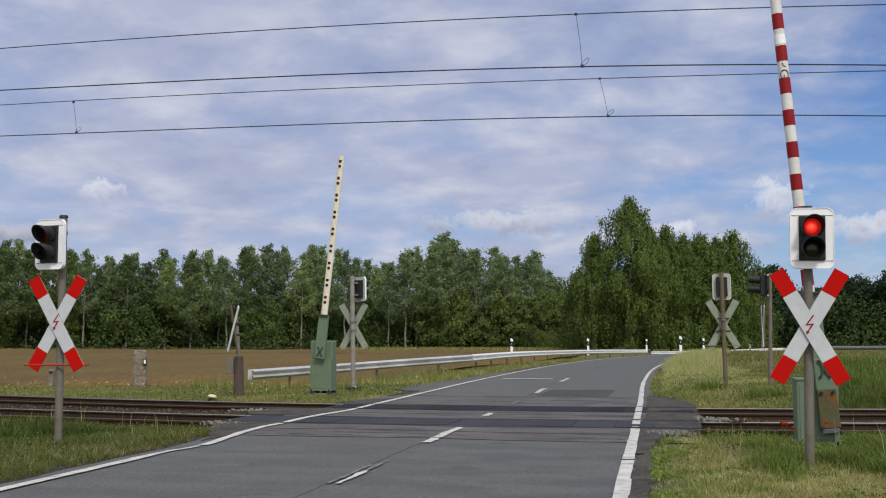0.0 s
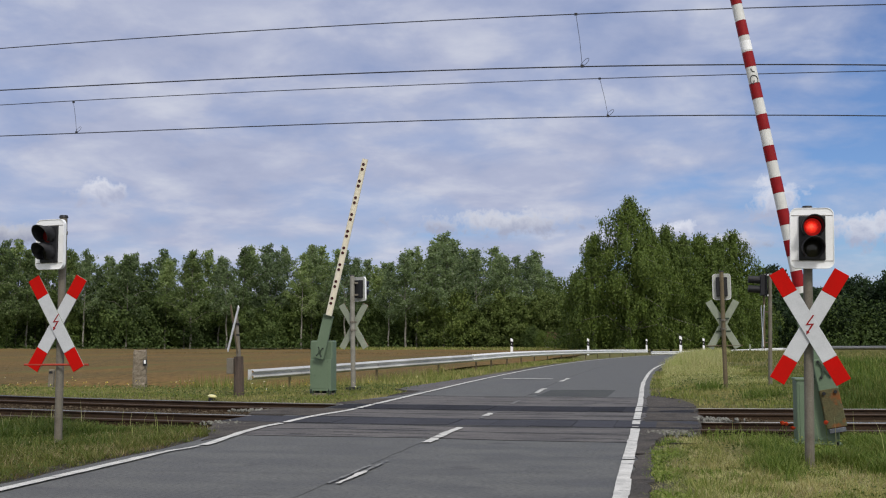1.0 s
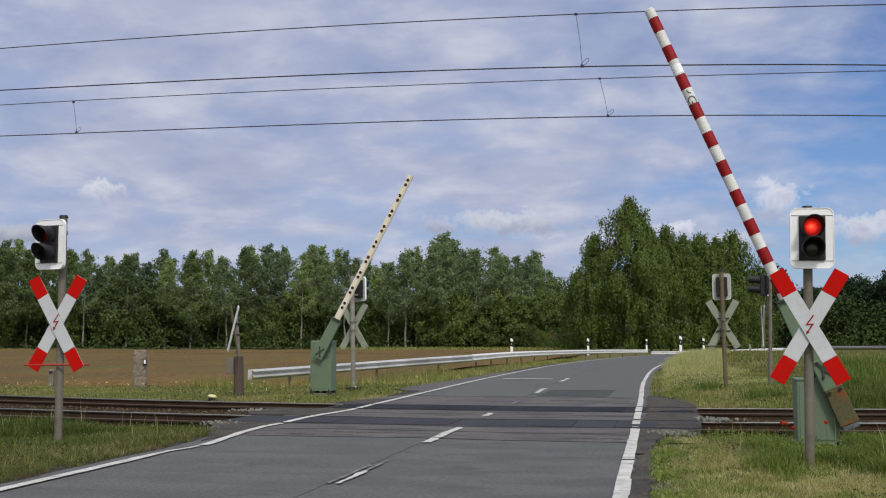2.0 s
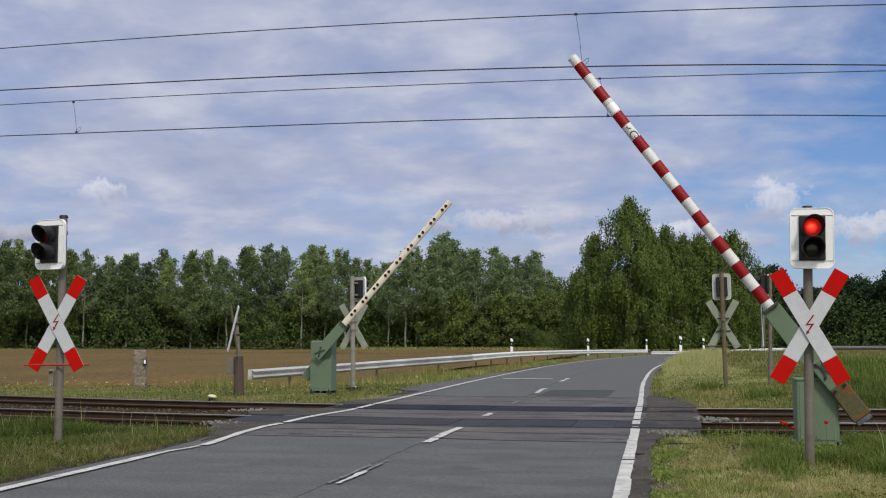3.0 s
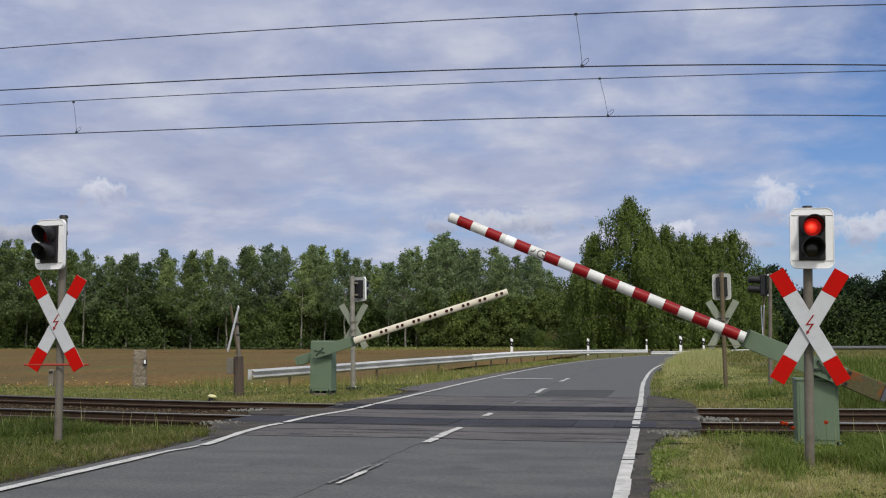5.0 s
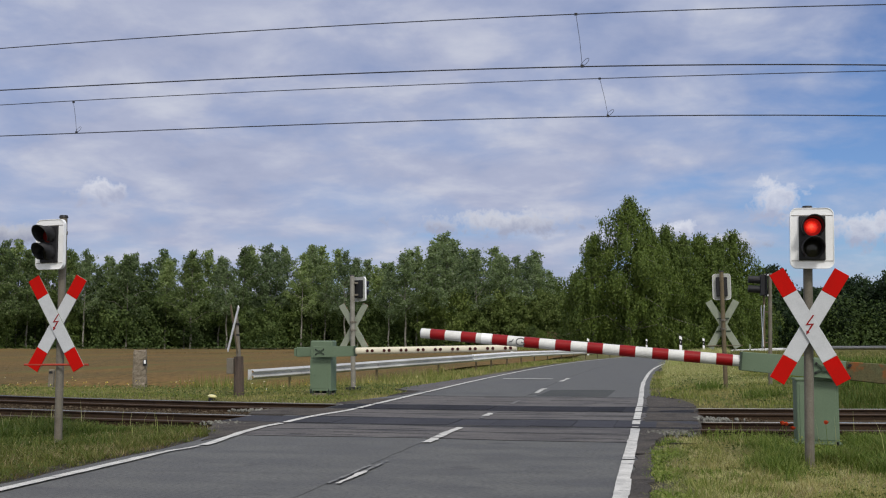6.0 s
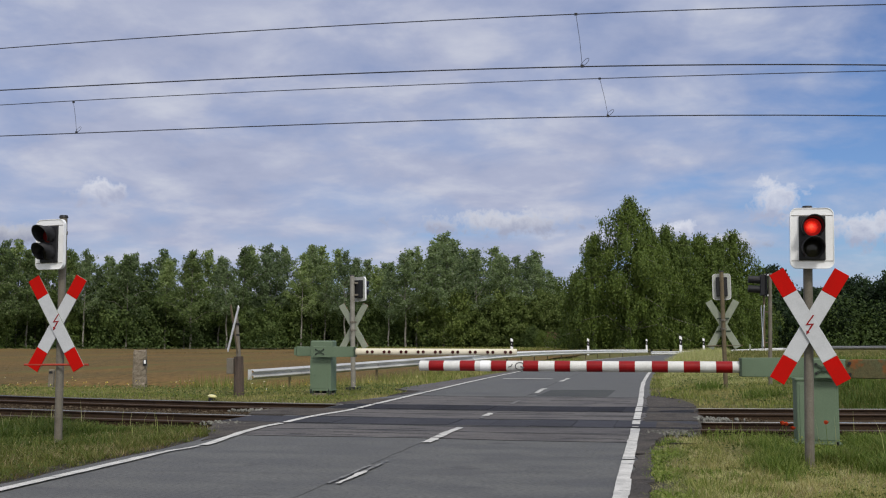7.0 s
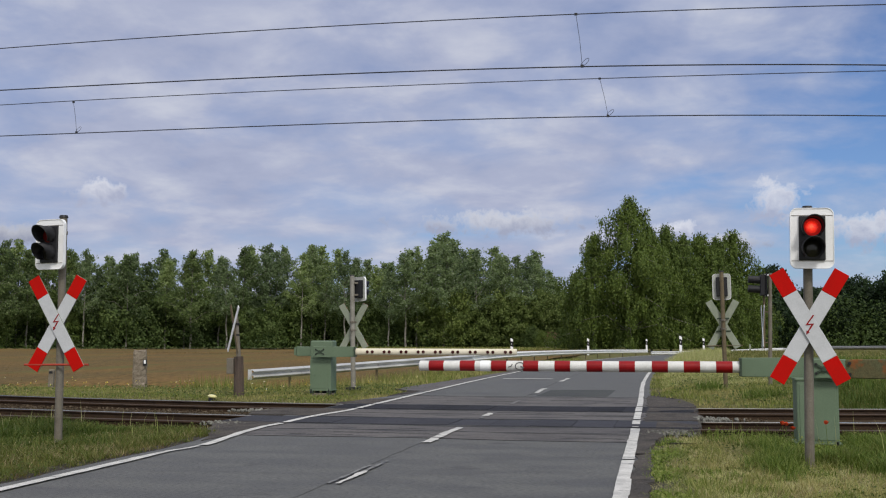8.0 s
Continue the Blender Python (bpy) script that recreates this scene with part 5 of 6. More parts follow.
def woods():
    g = "trees of the wood behind the field"
    kinds = []
    for k, (h, w, foot) in enumerate(((18, 9.6, 5.5), (18, 8.4, 7.0), (18, 10.4, 5.0), (18, 7.4, 7.5), (18, 9.0, 6.0))):
        kinds.append(tree(20 + k, h, w, foot, DEEP_LEAF if k in (0, 2) else LEAF, BARK, "slender green birch at the wood's edge", g, boughs=(32, 24, 34, 19, 27)[k], leaves=35, leaf=0.29))
    for k, (h, w, foot) in enumerate(((18, 10.0, 6.0), (18, 8.6, 7.0))):
        kinds.append(tree(30 + k, h, w, foot, LEAF, BARK, "tall birch deeper in the wood", g, boughs=20, leaves=28, leaf=0.38))
    rng = random.Random(11)
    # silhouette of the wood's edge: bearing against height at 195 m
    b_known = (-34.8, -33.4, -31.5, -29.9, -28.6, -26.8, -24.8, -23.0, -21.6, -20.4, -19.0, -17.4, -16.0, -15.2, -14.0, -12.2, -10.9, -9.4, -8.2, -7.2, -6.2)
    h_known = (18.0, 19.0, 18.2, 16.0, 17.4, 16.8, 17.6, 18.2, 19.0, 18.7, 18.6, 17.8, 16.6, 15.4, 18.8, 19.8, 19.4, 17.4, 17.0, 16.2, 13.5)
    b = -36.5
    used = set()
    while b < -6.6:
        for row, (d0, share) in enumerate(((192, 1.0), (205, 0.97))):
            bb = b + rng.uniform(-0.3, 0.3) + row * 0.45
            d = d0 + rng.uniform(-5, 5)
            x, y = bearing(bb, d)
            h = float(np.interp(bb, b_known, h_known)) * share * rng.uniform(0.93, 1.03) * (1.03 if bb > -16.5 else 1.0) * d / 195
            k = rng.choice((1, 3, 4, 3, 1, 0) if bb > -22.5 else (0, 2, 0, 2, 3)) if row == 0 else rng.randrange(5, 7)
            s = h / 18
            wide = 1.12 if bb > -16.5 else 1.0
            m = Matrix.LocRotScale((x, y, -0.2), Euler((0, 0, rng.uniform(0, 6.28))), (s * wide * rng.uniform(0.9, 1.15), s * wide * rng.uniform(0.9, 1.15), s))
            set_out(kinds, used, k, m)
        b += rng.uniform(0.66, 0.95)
    # younger broadleaved trees under and before the birches
    g = "young broadleaved trees at the wood's edge"
    young = [tree(40 + k, 9, w, foot, YOUNG_LEAF, DARK_BARK, "young broadleaved tree with a dense green crown", g, "round", boughs=26, leaves=36, leaf=0.35) for k, (w, foot) in enumerate(((7.0, 0.6), (6.0, 1.2), (8.0, 0.4)))]
    light = [tree(46 + k, 9, 6.4 + k, 0.5, FRESH_LEAF, DARK_BARK, "young tree with a light green crown", g, "round", boughs=26, leaves=36, leaf=0.34) for k in range(2)]
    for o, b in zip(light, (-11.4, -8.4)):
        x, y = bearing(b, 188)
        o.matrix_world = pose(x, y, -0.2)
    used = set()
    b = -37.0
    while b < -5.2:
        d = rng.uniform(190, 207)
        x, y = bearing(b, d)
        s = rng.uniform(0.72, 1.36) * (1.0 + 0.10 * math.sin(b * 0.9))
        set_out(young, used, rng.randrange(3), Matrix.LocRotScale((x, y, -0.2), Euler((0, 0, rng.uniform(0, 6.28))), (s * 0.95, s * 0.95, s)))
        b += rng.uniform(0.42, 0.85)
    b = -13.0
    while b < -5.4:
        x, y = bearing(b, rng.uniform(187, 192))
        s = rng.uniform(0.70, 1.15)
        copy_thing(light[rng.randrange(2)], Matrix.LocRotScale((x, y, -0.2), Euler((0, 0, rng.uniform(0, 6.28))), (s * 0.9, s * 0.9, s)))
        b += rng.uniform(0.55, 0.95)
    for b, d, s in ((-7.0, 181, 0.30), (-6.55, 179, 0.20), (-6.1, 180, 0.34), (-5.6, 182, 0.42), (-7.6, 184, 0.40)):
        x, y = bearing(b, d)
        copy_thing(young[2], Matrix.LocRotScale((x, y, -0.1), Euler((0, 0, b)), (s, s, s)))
    # low growth under the trees
    r = np.random.default_rng(4)
    n = 3800
    bb = r.uniform(-38, 13, n)
    low = 1.5 + 1.2 * np.sin(bb * 1.3) * np.sin(bb * 0.37 + 1)
    dd = np.where(r.uniform(0, 1, n) < 0.06, r.uniform(184, 191, n), r.uniform(197, 218, n))
    zz = r.beta(1.05, 1.5, n) * np.where(dd < 191, low, 9.0)
    cs = np.stack([dd * np.sin(np.radians(bb)), dd * np.cos(np.radians(bb)), zz], 1)
    away = r.normal(size=(n * 26, 3))
    pts = np.repeat(cs, 26, 0) + away * (1.0, 1.0, 0.8)
    pts[:, 2] = np.maximum(pts[:, 2], 0.05)
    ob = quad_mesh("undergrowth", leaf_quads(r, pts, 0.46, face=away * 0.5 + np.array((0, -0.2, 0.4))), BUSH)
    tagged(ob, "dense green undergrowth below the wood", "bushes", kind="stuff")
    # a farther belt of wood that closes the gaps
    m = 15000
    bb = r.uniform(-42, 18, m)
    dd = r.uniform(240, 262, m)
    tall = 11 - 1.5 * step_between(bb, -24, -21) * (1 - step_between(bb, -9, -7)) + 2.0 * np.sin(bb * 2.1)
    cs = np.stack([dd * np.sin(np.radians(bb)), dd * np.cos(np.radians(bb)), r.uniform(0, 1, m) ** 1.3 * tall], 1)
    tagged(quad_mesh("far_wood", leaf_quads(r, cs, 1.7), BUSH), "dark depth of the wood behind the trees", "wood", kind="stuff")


def big_trees():
    g = "tall trees by the road bend"
    specs = ((-2.55, 150, 21.2, 17.0, 0.6, 51), (-4.3, 151, 16.4, 9.5, 0.5, 52), (-0.35, 155, 17.8, 12.0, 0.5, 53), (1.25, 158, 16.8, 12.0, 0.5, 54),
             (2.75, 161, 17.4, 12.0, 0.6, 55), (-5.1, 156, 11.5, 6.5, 0.5, 56), (3.7, 170, 12.0, 7.0, 0.6, 57), (0.45, 156, 16.6, 9.5, 0.4, 58), (2.0, 158, 16.2, 9.0, 0.4, 59), (-1.35, 153, 17.6, 10.0, 0.4, 61))
    for b, d, h, w, foot, seed in specs:
        o = tree(seed, h, w, foot, WILLOW, BARK, "tall weeping birch with hanging green crown", g, "weeping", boughs=int(26 + 4.4 * w), leaves=48, leaf=0.32)
        x, y = bearing(b, d)
        o.matrix_world = pose(x, y, -0.2)
    g = "dark trees beyond the meadow"
    rng = random.Random(31)
    kinds = [tree(70 + k, 15, 10, 1.0, DARK_LEAF, DARK_BARK, "broadleaf tree in dark shaded green beyond the meadow", g, "round", boughs=40, leaves=27, leaf=0.50) for k in range(3)]
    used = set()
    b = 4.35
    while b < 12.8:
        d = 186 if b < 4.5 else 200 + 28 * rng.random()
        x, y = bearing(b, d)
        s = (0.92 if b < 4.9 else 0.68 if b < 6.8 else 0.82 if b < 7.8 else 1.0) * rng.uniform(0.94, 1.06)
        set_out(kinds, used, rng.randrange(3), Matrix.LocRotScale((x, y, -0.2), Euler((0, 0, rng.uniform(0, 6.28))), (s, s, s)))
        b += rng.uniform(0.42, 0.7)


def blades(name, xy, height, width, mat, label, rng, lean=0.35, z_extra=0.0, simple=False):
    """Bent blades of grass, each a quad and a tip, standing on the ground."""
    n = len(xy)
    z = ground_height(xy[:, 0], xy[:, 1]) - 0.01 + z_extra
    a = rng.uniform(0, 2 * np.pi, n)
    h = height * rng.uniform(0.45, 1.25, n) if np.isscalar(height) else height * rng.uniform(0.6, 1.2, n)
    w = width * rng.uniform(0.6, 1.3, n)
    bend = h * rng.uniform(0.1, 1.0, n) * lean * 2
    side = np.stack([-np.sin(a), np.cos(a), np.zeros(n)], 1)
    out = np.stack([np.cos(a), np.sin(a), np.zeros(n)], 1)
    foot = np.stack([xy[:, 0], xy[:, 1], z], 1)
    up = np.array((0, 0, 1.0))
    mid = foot + out * (bend * 0.35)[:, None] + up * (h * 0.6)[:, None]
    top = foot + out * bend[:, None] + up * h[:, None]
    hw = (w / 2)[:, None]
    if simple:
        verts = np.stack([foot - side * hw, foot + side * hw, top], 1).reshape(-1, 3)
        me = bpy.data.meshes.new(name)
        me.vertices.add(n * 3)
        me.vertices.foreach_set("co", verts.astype(np.float32).ravel())
        me.loops.add(n * 3)
        me.loops.foreach_set("vertex_index", np.arange(n * 3, dtype=np.int32))
        me.polygons.add(n)
        me.polygons.foreach_set("loop_start", np.arange(0, n * 3, 3, dtype=np.int32))
        me.update(calc_edges=True)
        me.materials.append(mat)
        return tagged(new(name, me), label, "grass", kind="stuff")
    verts = np.stack([foot - side * hw, foot + side * hw, mid + side * hw * 0.7, mid - side * hw * 0.7, top], 1).reshape(-1, 3)
    i = np.arange(n)[:, None] * 5
    quads, tris = i + np.array([[0, 1, 2, 3]]), i + np.array([[3, 2, 4]])
    me = bpy.data.meshes.new(name)
    me.vertices.add(n * 5)
    me.vertices.foreach_set("co", verts.astype(np.float32).ravel())
    me.loops.add(n * 7)
    me.loops.foreach_set("vertex_index", np.concatenate([quads, tris], 1).astype(np.int32).ravel())
    me.polygons.add(n * 2)
    me.polygons.foreach_set("loop_start", (np.arange(n)[:, None] * 7 + np.array([[0, 4]])).astype(np.int32).ravel())
    me.update(calc_edges=True)
    me.materials.append(mat)
    return tagged(new(name, me), label, "grass", kind="stuff")


def scatter(rng, n, x0, x1, y0, y1, keep):
    xy = np.stack([rng.uniform(x0, x1, n), rng.uniform(y0, y1, n)], 1)
    return xy[keep(xy[:, 0], xy[:, 1])]


def clumped(rng, xy, each, spread):
    """Blades gathered into clumps about the given feet; also each clump's share of the full height."""
    size = np.repeat(rng.uniform(0.55, 1.25, len(xy)), each)
    return np.repeat(xy, each, 0) + rng.normal(size=(len(xy) * each, 2)) * spread * size[:, None], size


def patchy(x, y, seed, scale=1.0):
    """A slow wandering value between about -1 and 1."""
    return (np.sin(x * 1.3 * scale + seed) * np.cos(y * 1.1 * scale + seed * 1.7) + 0.6 * np.sin(x * 2.9 * scale - y * 2.3 * scale + seed * 0.6)) / 1.6


def grasses():
    rng = np.random.default_rng(9)
    off = lambda x, y: x - road_x(y)
    bed = lambda x, y: y - track_bend(x)
    # beside the near signal: short dry grass, lush tufts towards the track
    xy = scatter(rng, 105000, -0.6, 6.5, 8.6, 15.4, lambda x, y: (off(x, y) > 2.80 + 0.10 * patchy(x, y, 2, 3) + 0.22 * step_between(y, 12.6, 15.2)) & (bed(x, y) < 15.1) & (rng.uniform(0, 1, len(x)) < 1.2 - 0.06 * (y - 8.6)))
    blades("dry_grass", xy, 0.048, 0.010, STRAW, "mown dry straw-coloured grass on the verge", rng, 1.7, simple=True)
    tufts, size = clumped(rng, xy[::120], 34, 0.07)
    keep = tufts[:, 0] - road_x(tufts[:, 1]) > 2.95
    blades("grass_clumps", tufts[keep], 0.105 * size[keep], 0.011, VERGE, "green clumps in the mown grass", rng, 0.8, simple=True)
    tufts, size = clumped(rng, xy[40::200], 40, 0.10)
    keep = tufts[:, 0] - road_x(tufts[:, 1]) > 2.95
    blades("grass_clumps", tufts[keep], 0.07 * size[keep], 0.010, HAY, "pale hay lying in the mown grass", rng, 1.6, simple=True)
    lush = lambda x, y: step_between(y + 0.45 * patchy(x, y, 5, 1.6) + 2.0 * np.minimum(x - 1.4, 1.2), 12.4, 13.3)
    feet = scatter(rng, 5200, 0.0, 7.0, 10.6, 15.7, lambda x, y: (off(x, y) > 3.5) & (bed(x, y) < 15.25) & (rng.uniform(0, 1, len(x)) < lush(x, y)))
    xy, size = clumped(rng, feet, 24, 0.075)
    trodden = 1 - 0.6 * (np.abs(xy[:, 0] - 1.68) < 0.42) * (xy[:, 1] > 13.0)
    tall = trodden * (0.15 + 0.10 * step_between(xy[:, 0], 0.9, 2.4)) * (0.72 + 0.45 * patchy(xy[:, 0], xy[:, 1], 3, 2.4)) * size * (1 - 0.45 * step_between(bed(xy[:, 0], xy[:, 1]), 14.3, 15.1))
    blades("tall_grass", xy, tall, 0.010, LUSH, "lush green grass beside the track", rng, 0.75)
    pale = feet[::3]
    xy, size = clumped(rng, pale, 12, 0.10)
    trodden = 1 - 0.6 * (np.abs(xy[:, 0] - 1.68) < 0.42) * (xy[:, 1] > 13.0)
    blades("tall_grass", xy, 0.17 * size * trodden, 0.008, BRIGHT_WEED, "light green blades among the lush grass", rng, 0.6)
    spots = np.repeat(feet[::3], 4, 0) + rng.normal(size=(len(feet[::3]) * 4, 2)) * 0.12
    z = ground_height(spots[:, 0], spots[:, 1]) + rng.uniform(0.02, 0.15, len(spots))
    tagged(quad_mesh("weed_leaves", leaf_quads(rng, np.stack([spots[:, 0], spots[:, 1], z], 1), 0.030, face=np.array((0, -0.35, 0.8)), thin=0.36), BRIGHT_WEED), "broad weed leaves in the lush grass", "weeds", kind="stuff")
    xy = scatter(rng, 50000, -13.5, -6.0, 8.8, 15.5, lambda x, y: (off(x, y) < -3.10 + 0.10 * patchy(x, y, 2, 3) - 0.8 * step_between(y, 13.6, 15.4)) & (bed(x, y) < 15.2))
    tufts, size = clumped(rng, xy[::55], 34, 0.075)
    tufts, size = tufts[tufts[:, 0] - road_x(tufts[:, 1]) < -3.05], size[tufts[:, 0] - road_x(tufts[:, 1]) < -3.05]
    blades("grass_clumps", tufts, 0.125 * size, 0.012, VERGE_DARK, "yellow-green clumps in the half-dry grass", rng, 1.0, simple=True)
    tufts, size = clumped(rng, xy[20::320], 40, 0.11)
    tufts, size = tufts[tufts[:, 0] - road_x(tufts[:, 1]) < -3.05], size[tufts[:, 0] - road_x(tufts[:, 1]) < -3.05]
    blades("grass_clumps", tufts, 0.10 * size, 0.011, HAY, "dry brown clumps in the grass", rng, 1.0, simple=True)
    blades("dry_grass", xy, 0.070, 0.012, OLIVE, "short half-dry grass beside the road", rng, 1.1, simple=True)
    feet = scatter(rng, 3400, -14.0, -6.3, 10.4, 15.9, lambda x, y: (off(x, y) < -3.7) & (bed(x, y) < 15.45) & (rng.uniform(0, 1, len(x)) < step_between(-x + 0.8 * (y - 12.5) + 0.6 * patchy(x, y, 8, 1.6), 6.8, 8.6)))
    xy, size = clumped(rng, feet, 22, 0.085)
    tall = (0.12 + 0.13 * step_between(-xy[:, 0], 7.4, 9.2)) * (0.72 + 0.45 * patchy(xy[:, 0], xy[:, 1], 6, 2.4)) * size * (1 - 0.45 * step_between(bed(xy[:, 0], xy[:, 1]), 14.3, 15.1))
    blades("tall_grass", xy, tall, 0.013, LIGHT_LUSH, "deep green grass beside the track", rng, 0.75)
    spots = np.repeat(feet[::3], 4, 0) + rng.normal(size=(len(feet[::3]) * 4, 2)) * 0.12
    z = ground_height(spots[:, 0], spots[:, 1]) + rng.uniform(0.02, 0.13, len(spots))
    tagged(quad_mesh("weed_leaves", leaf_quads(rng, np.stack([spots[:, 0], spots[:, 1], z], 1), 0.030, face=np.array((0, -0.35, 0.8)), thin=0.36), CLOVER), "broad weed leaves in the grass", "weeds", kind="stuff")
    # beyond the track
    xy = scatter(rng, 60000, -22, -6.3, 22.4, 36, lambda x, y: (off(x, y) < -3.35 - 0.62 * step_between(y, 26.8, 27.8) * (1 - step_between(y, 38, 46))) & (bed(x, y) > 22.5))
    blades("verge_grass", xy, 0.075, 0.020, VERGE, "green and yellow verge grass beyond the track", rng, 0.5, simple=True)
    xy = scatter(rng, 9000, -13.6, -8.6, 27.8, 42, lambda x, y: np.abs(x + 12.35 - 0.30 * (y - 30)) < 0.9)
    blades("rail_weeds", xy, 0.44, 0.022, VERGE, "tall weeds under the guard rail", rng, 0.4, simple=True)
    xy = scatter(rng, 30000, -16, -6.5, 30, 75, lambda x, y: (off(x, y) < -3.75) & (off(x, y) > -7.5 - 3 * (1 - step_between(y, 30, 45))))
    blades("verge_grass", xy, 0.20, 0.030, VERGE, "tall verge grass below the guard rail", rng, 0.5, simple=True)
    xy = scatter(rng, 74000, -1.0, 11, 22.5, 45, lambda x, y: (off(x, y) > 2.74 + 0.91 * (1 - step_between(y, 23.5, 26.5))) & (bed(x, y) > 22.4))
    near_road = xy[:, 0] + 0.8 * patchy(xy[:, 0], xy[:, 1], 5, 0.9) < 2.8
    for pick, mat, label in ((near_road, VERGE, "pale meadow grass beyond the track"), (~near_road, GRASS, "green and straw-coloured meadow grass beyond the track")):
        some = xy[pick]
        blades("verge_grass", some, 0.10 * (1.0 + 0.5 * patchy(some[:, 0], some[:, 1], 4, 0.8)), 0.022, mat, label, rng, 0.5, simple=True)
    xy = scatter(rng, 34000, 0.4, 11, 22.0, 30.5, lambda x, y: patchy(x, y, 7, 0.9) > 0.25 - 0.16 * (x - 1.6) - 0.55 * step_between(x, 2.4, 3.4) + 0.30 * np.maximum(0, y - 25 - 1.2 * step_between(x, 2.4, 3.4)))
    for pick, mat, label in ((xy[:, 0] < 2.5, LUSH, "lush weeds at the track's edge"), (xy[:, 0] >= 2.5, LIGHT_LUSH, "dark tall grass at the track's edge")):
        blades("tall_grass", xy[pick], 0.30, 0.022, mat, label, rng, 0.45, simple=True)
    xy = scatter(rng, 45000, -1, 32, 45, 110, lambda x, y: (off(x, y) > 3.6))
    blades("meadow_grass", xy, 0.20, 0.05, GRASS, "rough meadow grass", rng, 0.5, simple=True)
    xy = scatter(rng, 26000, -1.5, 3.5, 44, 84, lambda x, y: (off(x, y) > 3.0) & (off(x, y) < 5.6))
    blades("bank_grass", xy, 0.40, 0.022, STRAW, "tall dry grass on the bank by the bend", rng, 0.4, simple=True)
    xy = scatter(rng, 22000, -0.5, 4.5, 29, 46, lambda x, y: (off(x, y) > 3.1) & (off(x, y) < 5.4 + 0.8 * patchy(x, y, 6, 0.6)) & (patchy(x, y, 2, 0.5) > -0.35))
    blades("dry_grass", xy, 0.17, 0.018, STRAW, "pale dry grass on the verge beyond the track", rng, 0.7, simple=True)
    # pale blades before the wood: their colour stands in for a sunlit strip
    b, d = np.radians(rng.uniform(-19, -4, 9000)), rng.uniform(158, 186, 9000)
    blades("far_grass", np.stack([d * np.sin(b), d * np.cos(b)], 1), 0.55, 0.16, VERGE, "pale grass standing in for the sunlit strip before the wood", rng, 0.5, simple=True)
    # standing crop: its nearer stalks
    xy = scatter(rng, 95000, -60, -9, 29, 110, lambda x, y: ((y > 31.5 + 0.9 * np.maximum(0, x + 16)) & (off(x, y) < -6.6)) & (rng.uniform(0, 1, len(x)) < np.minimum(1, (38 / y) ** 1.3)))
    blades("crop_stalks", xy, 0.28, 0.035, EARS, "brown ripening crop at the field's edge", rng, 0.3, simple=True)
    # flowers
    xy = scatter(rng, 260, -21, -7.5, 24.5, 31.5, lambda x, y: patchy(x, y, 1, 1.2) > -0.15)
    z = ground_height(xy[:, 0], xy[:, 1]) + rng.uniform(0.06, 0.30, len(xy))
    pts = np.repeat(np.stack([xy[:, 0], xy[:, 1], z], 1), 3, 0) + rng.normal(size=(len(xy) * 3, 3)) * 0.012
    tagged(quad_mesh("wild_flowers", leaf_quads(rng, pts, 0.034), PETAL), "small yellow wild flowers in the verge", "flowers", kind="stuff")


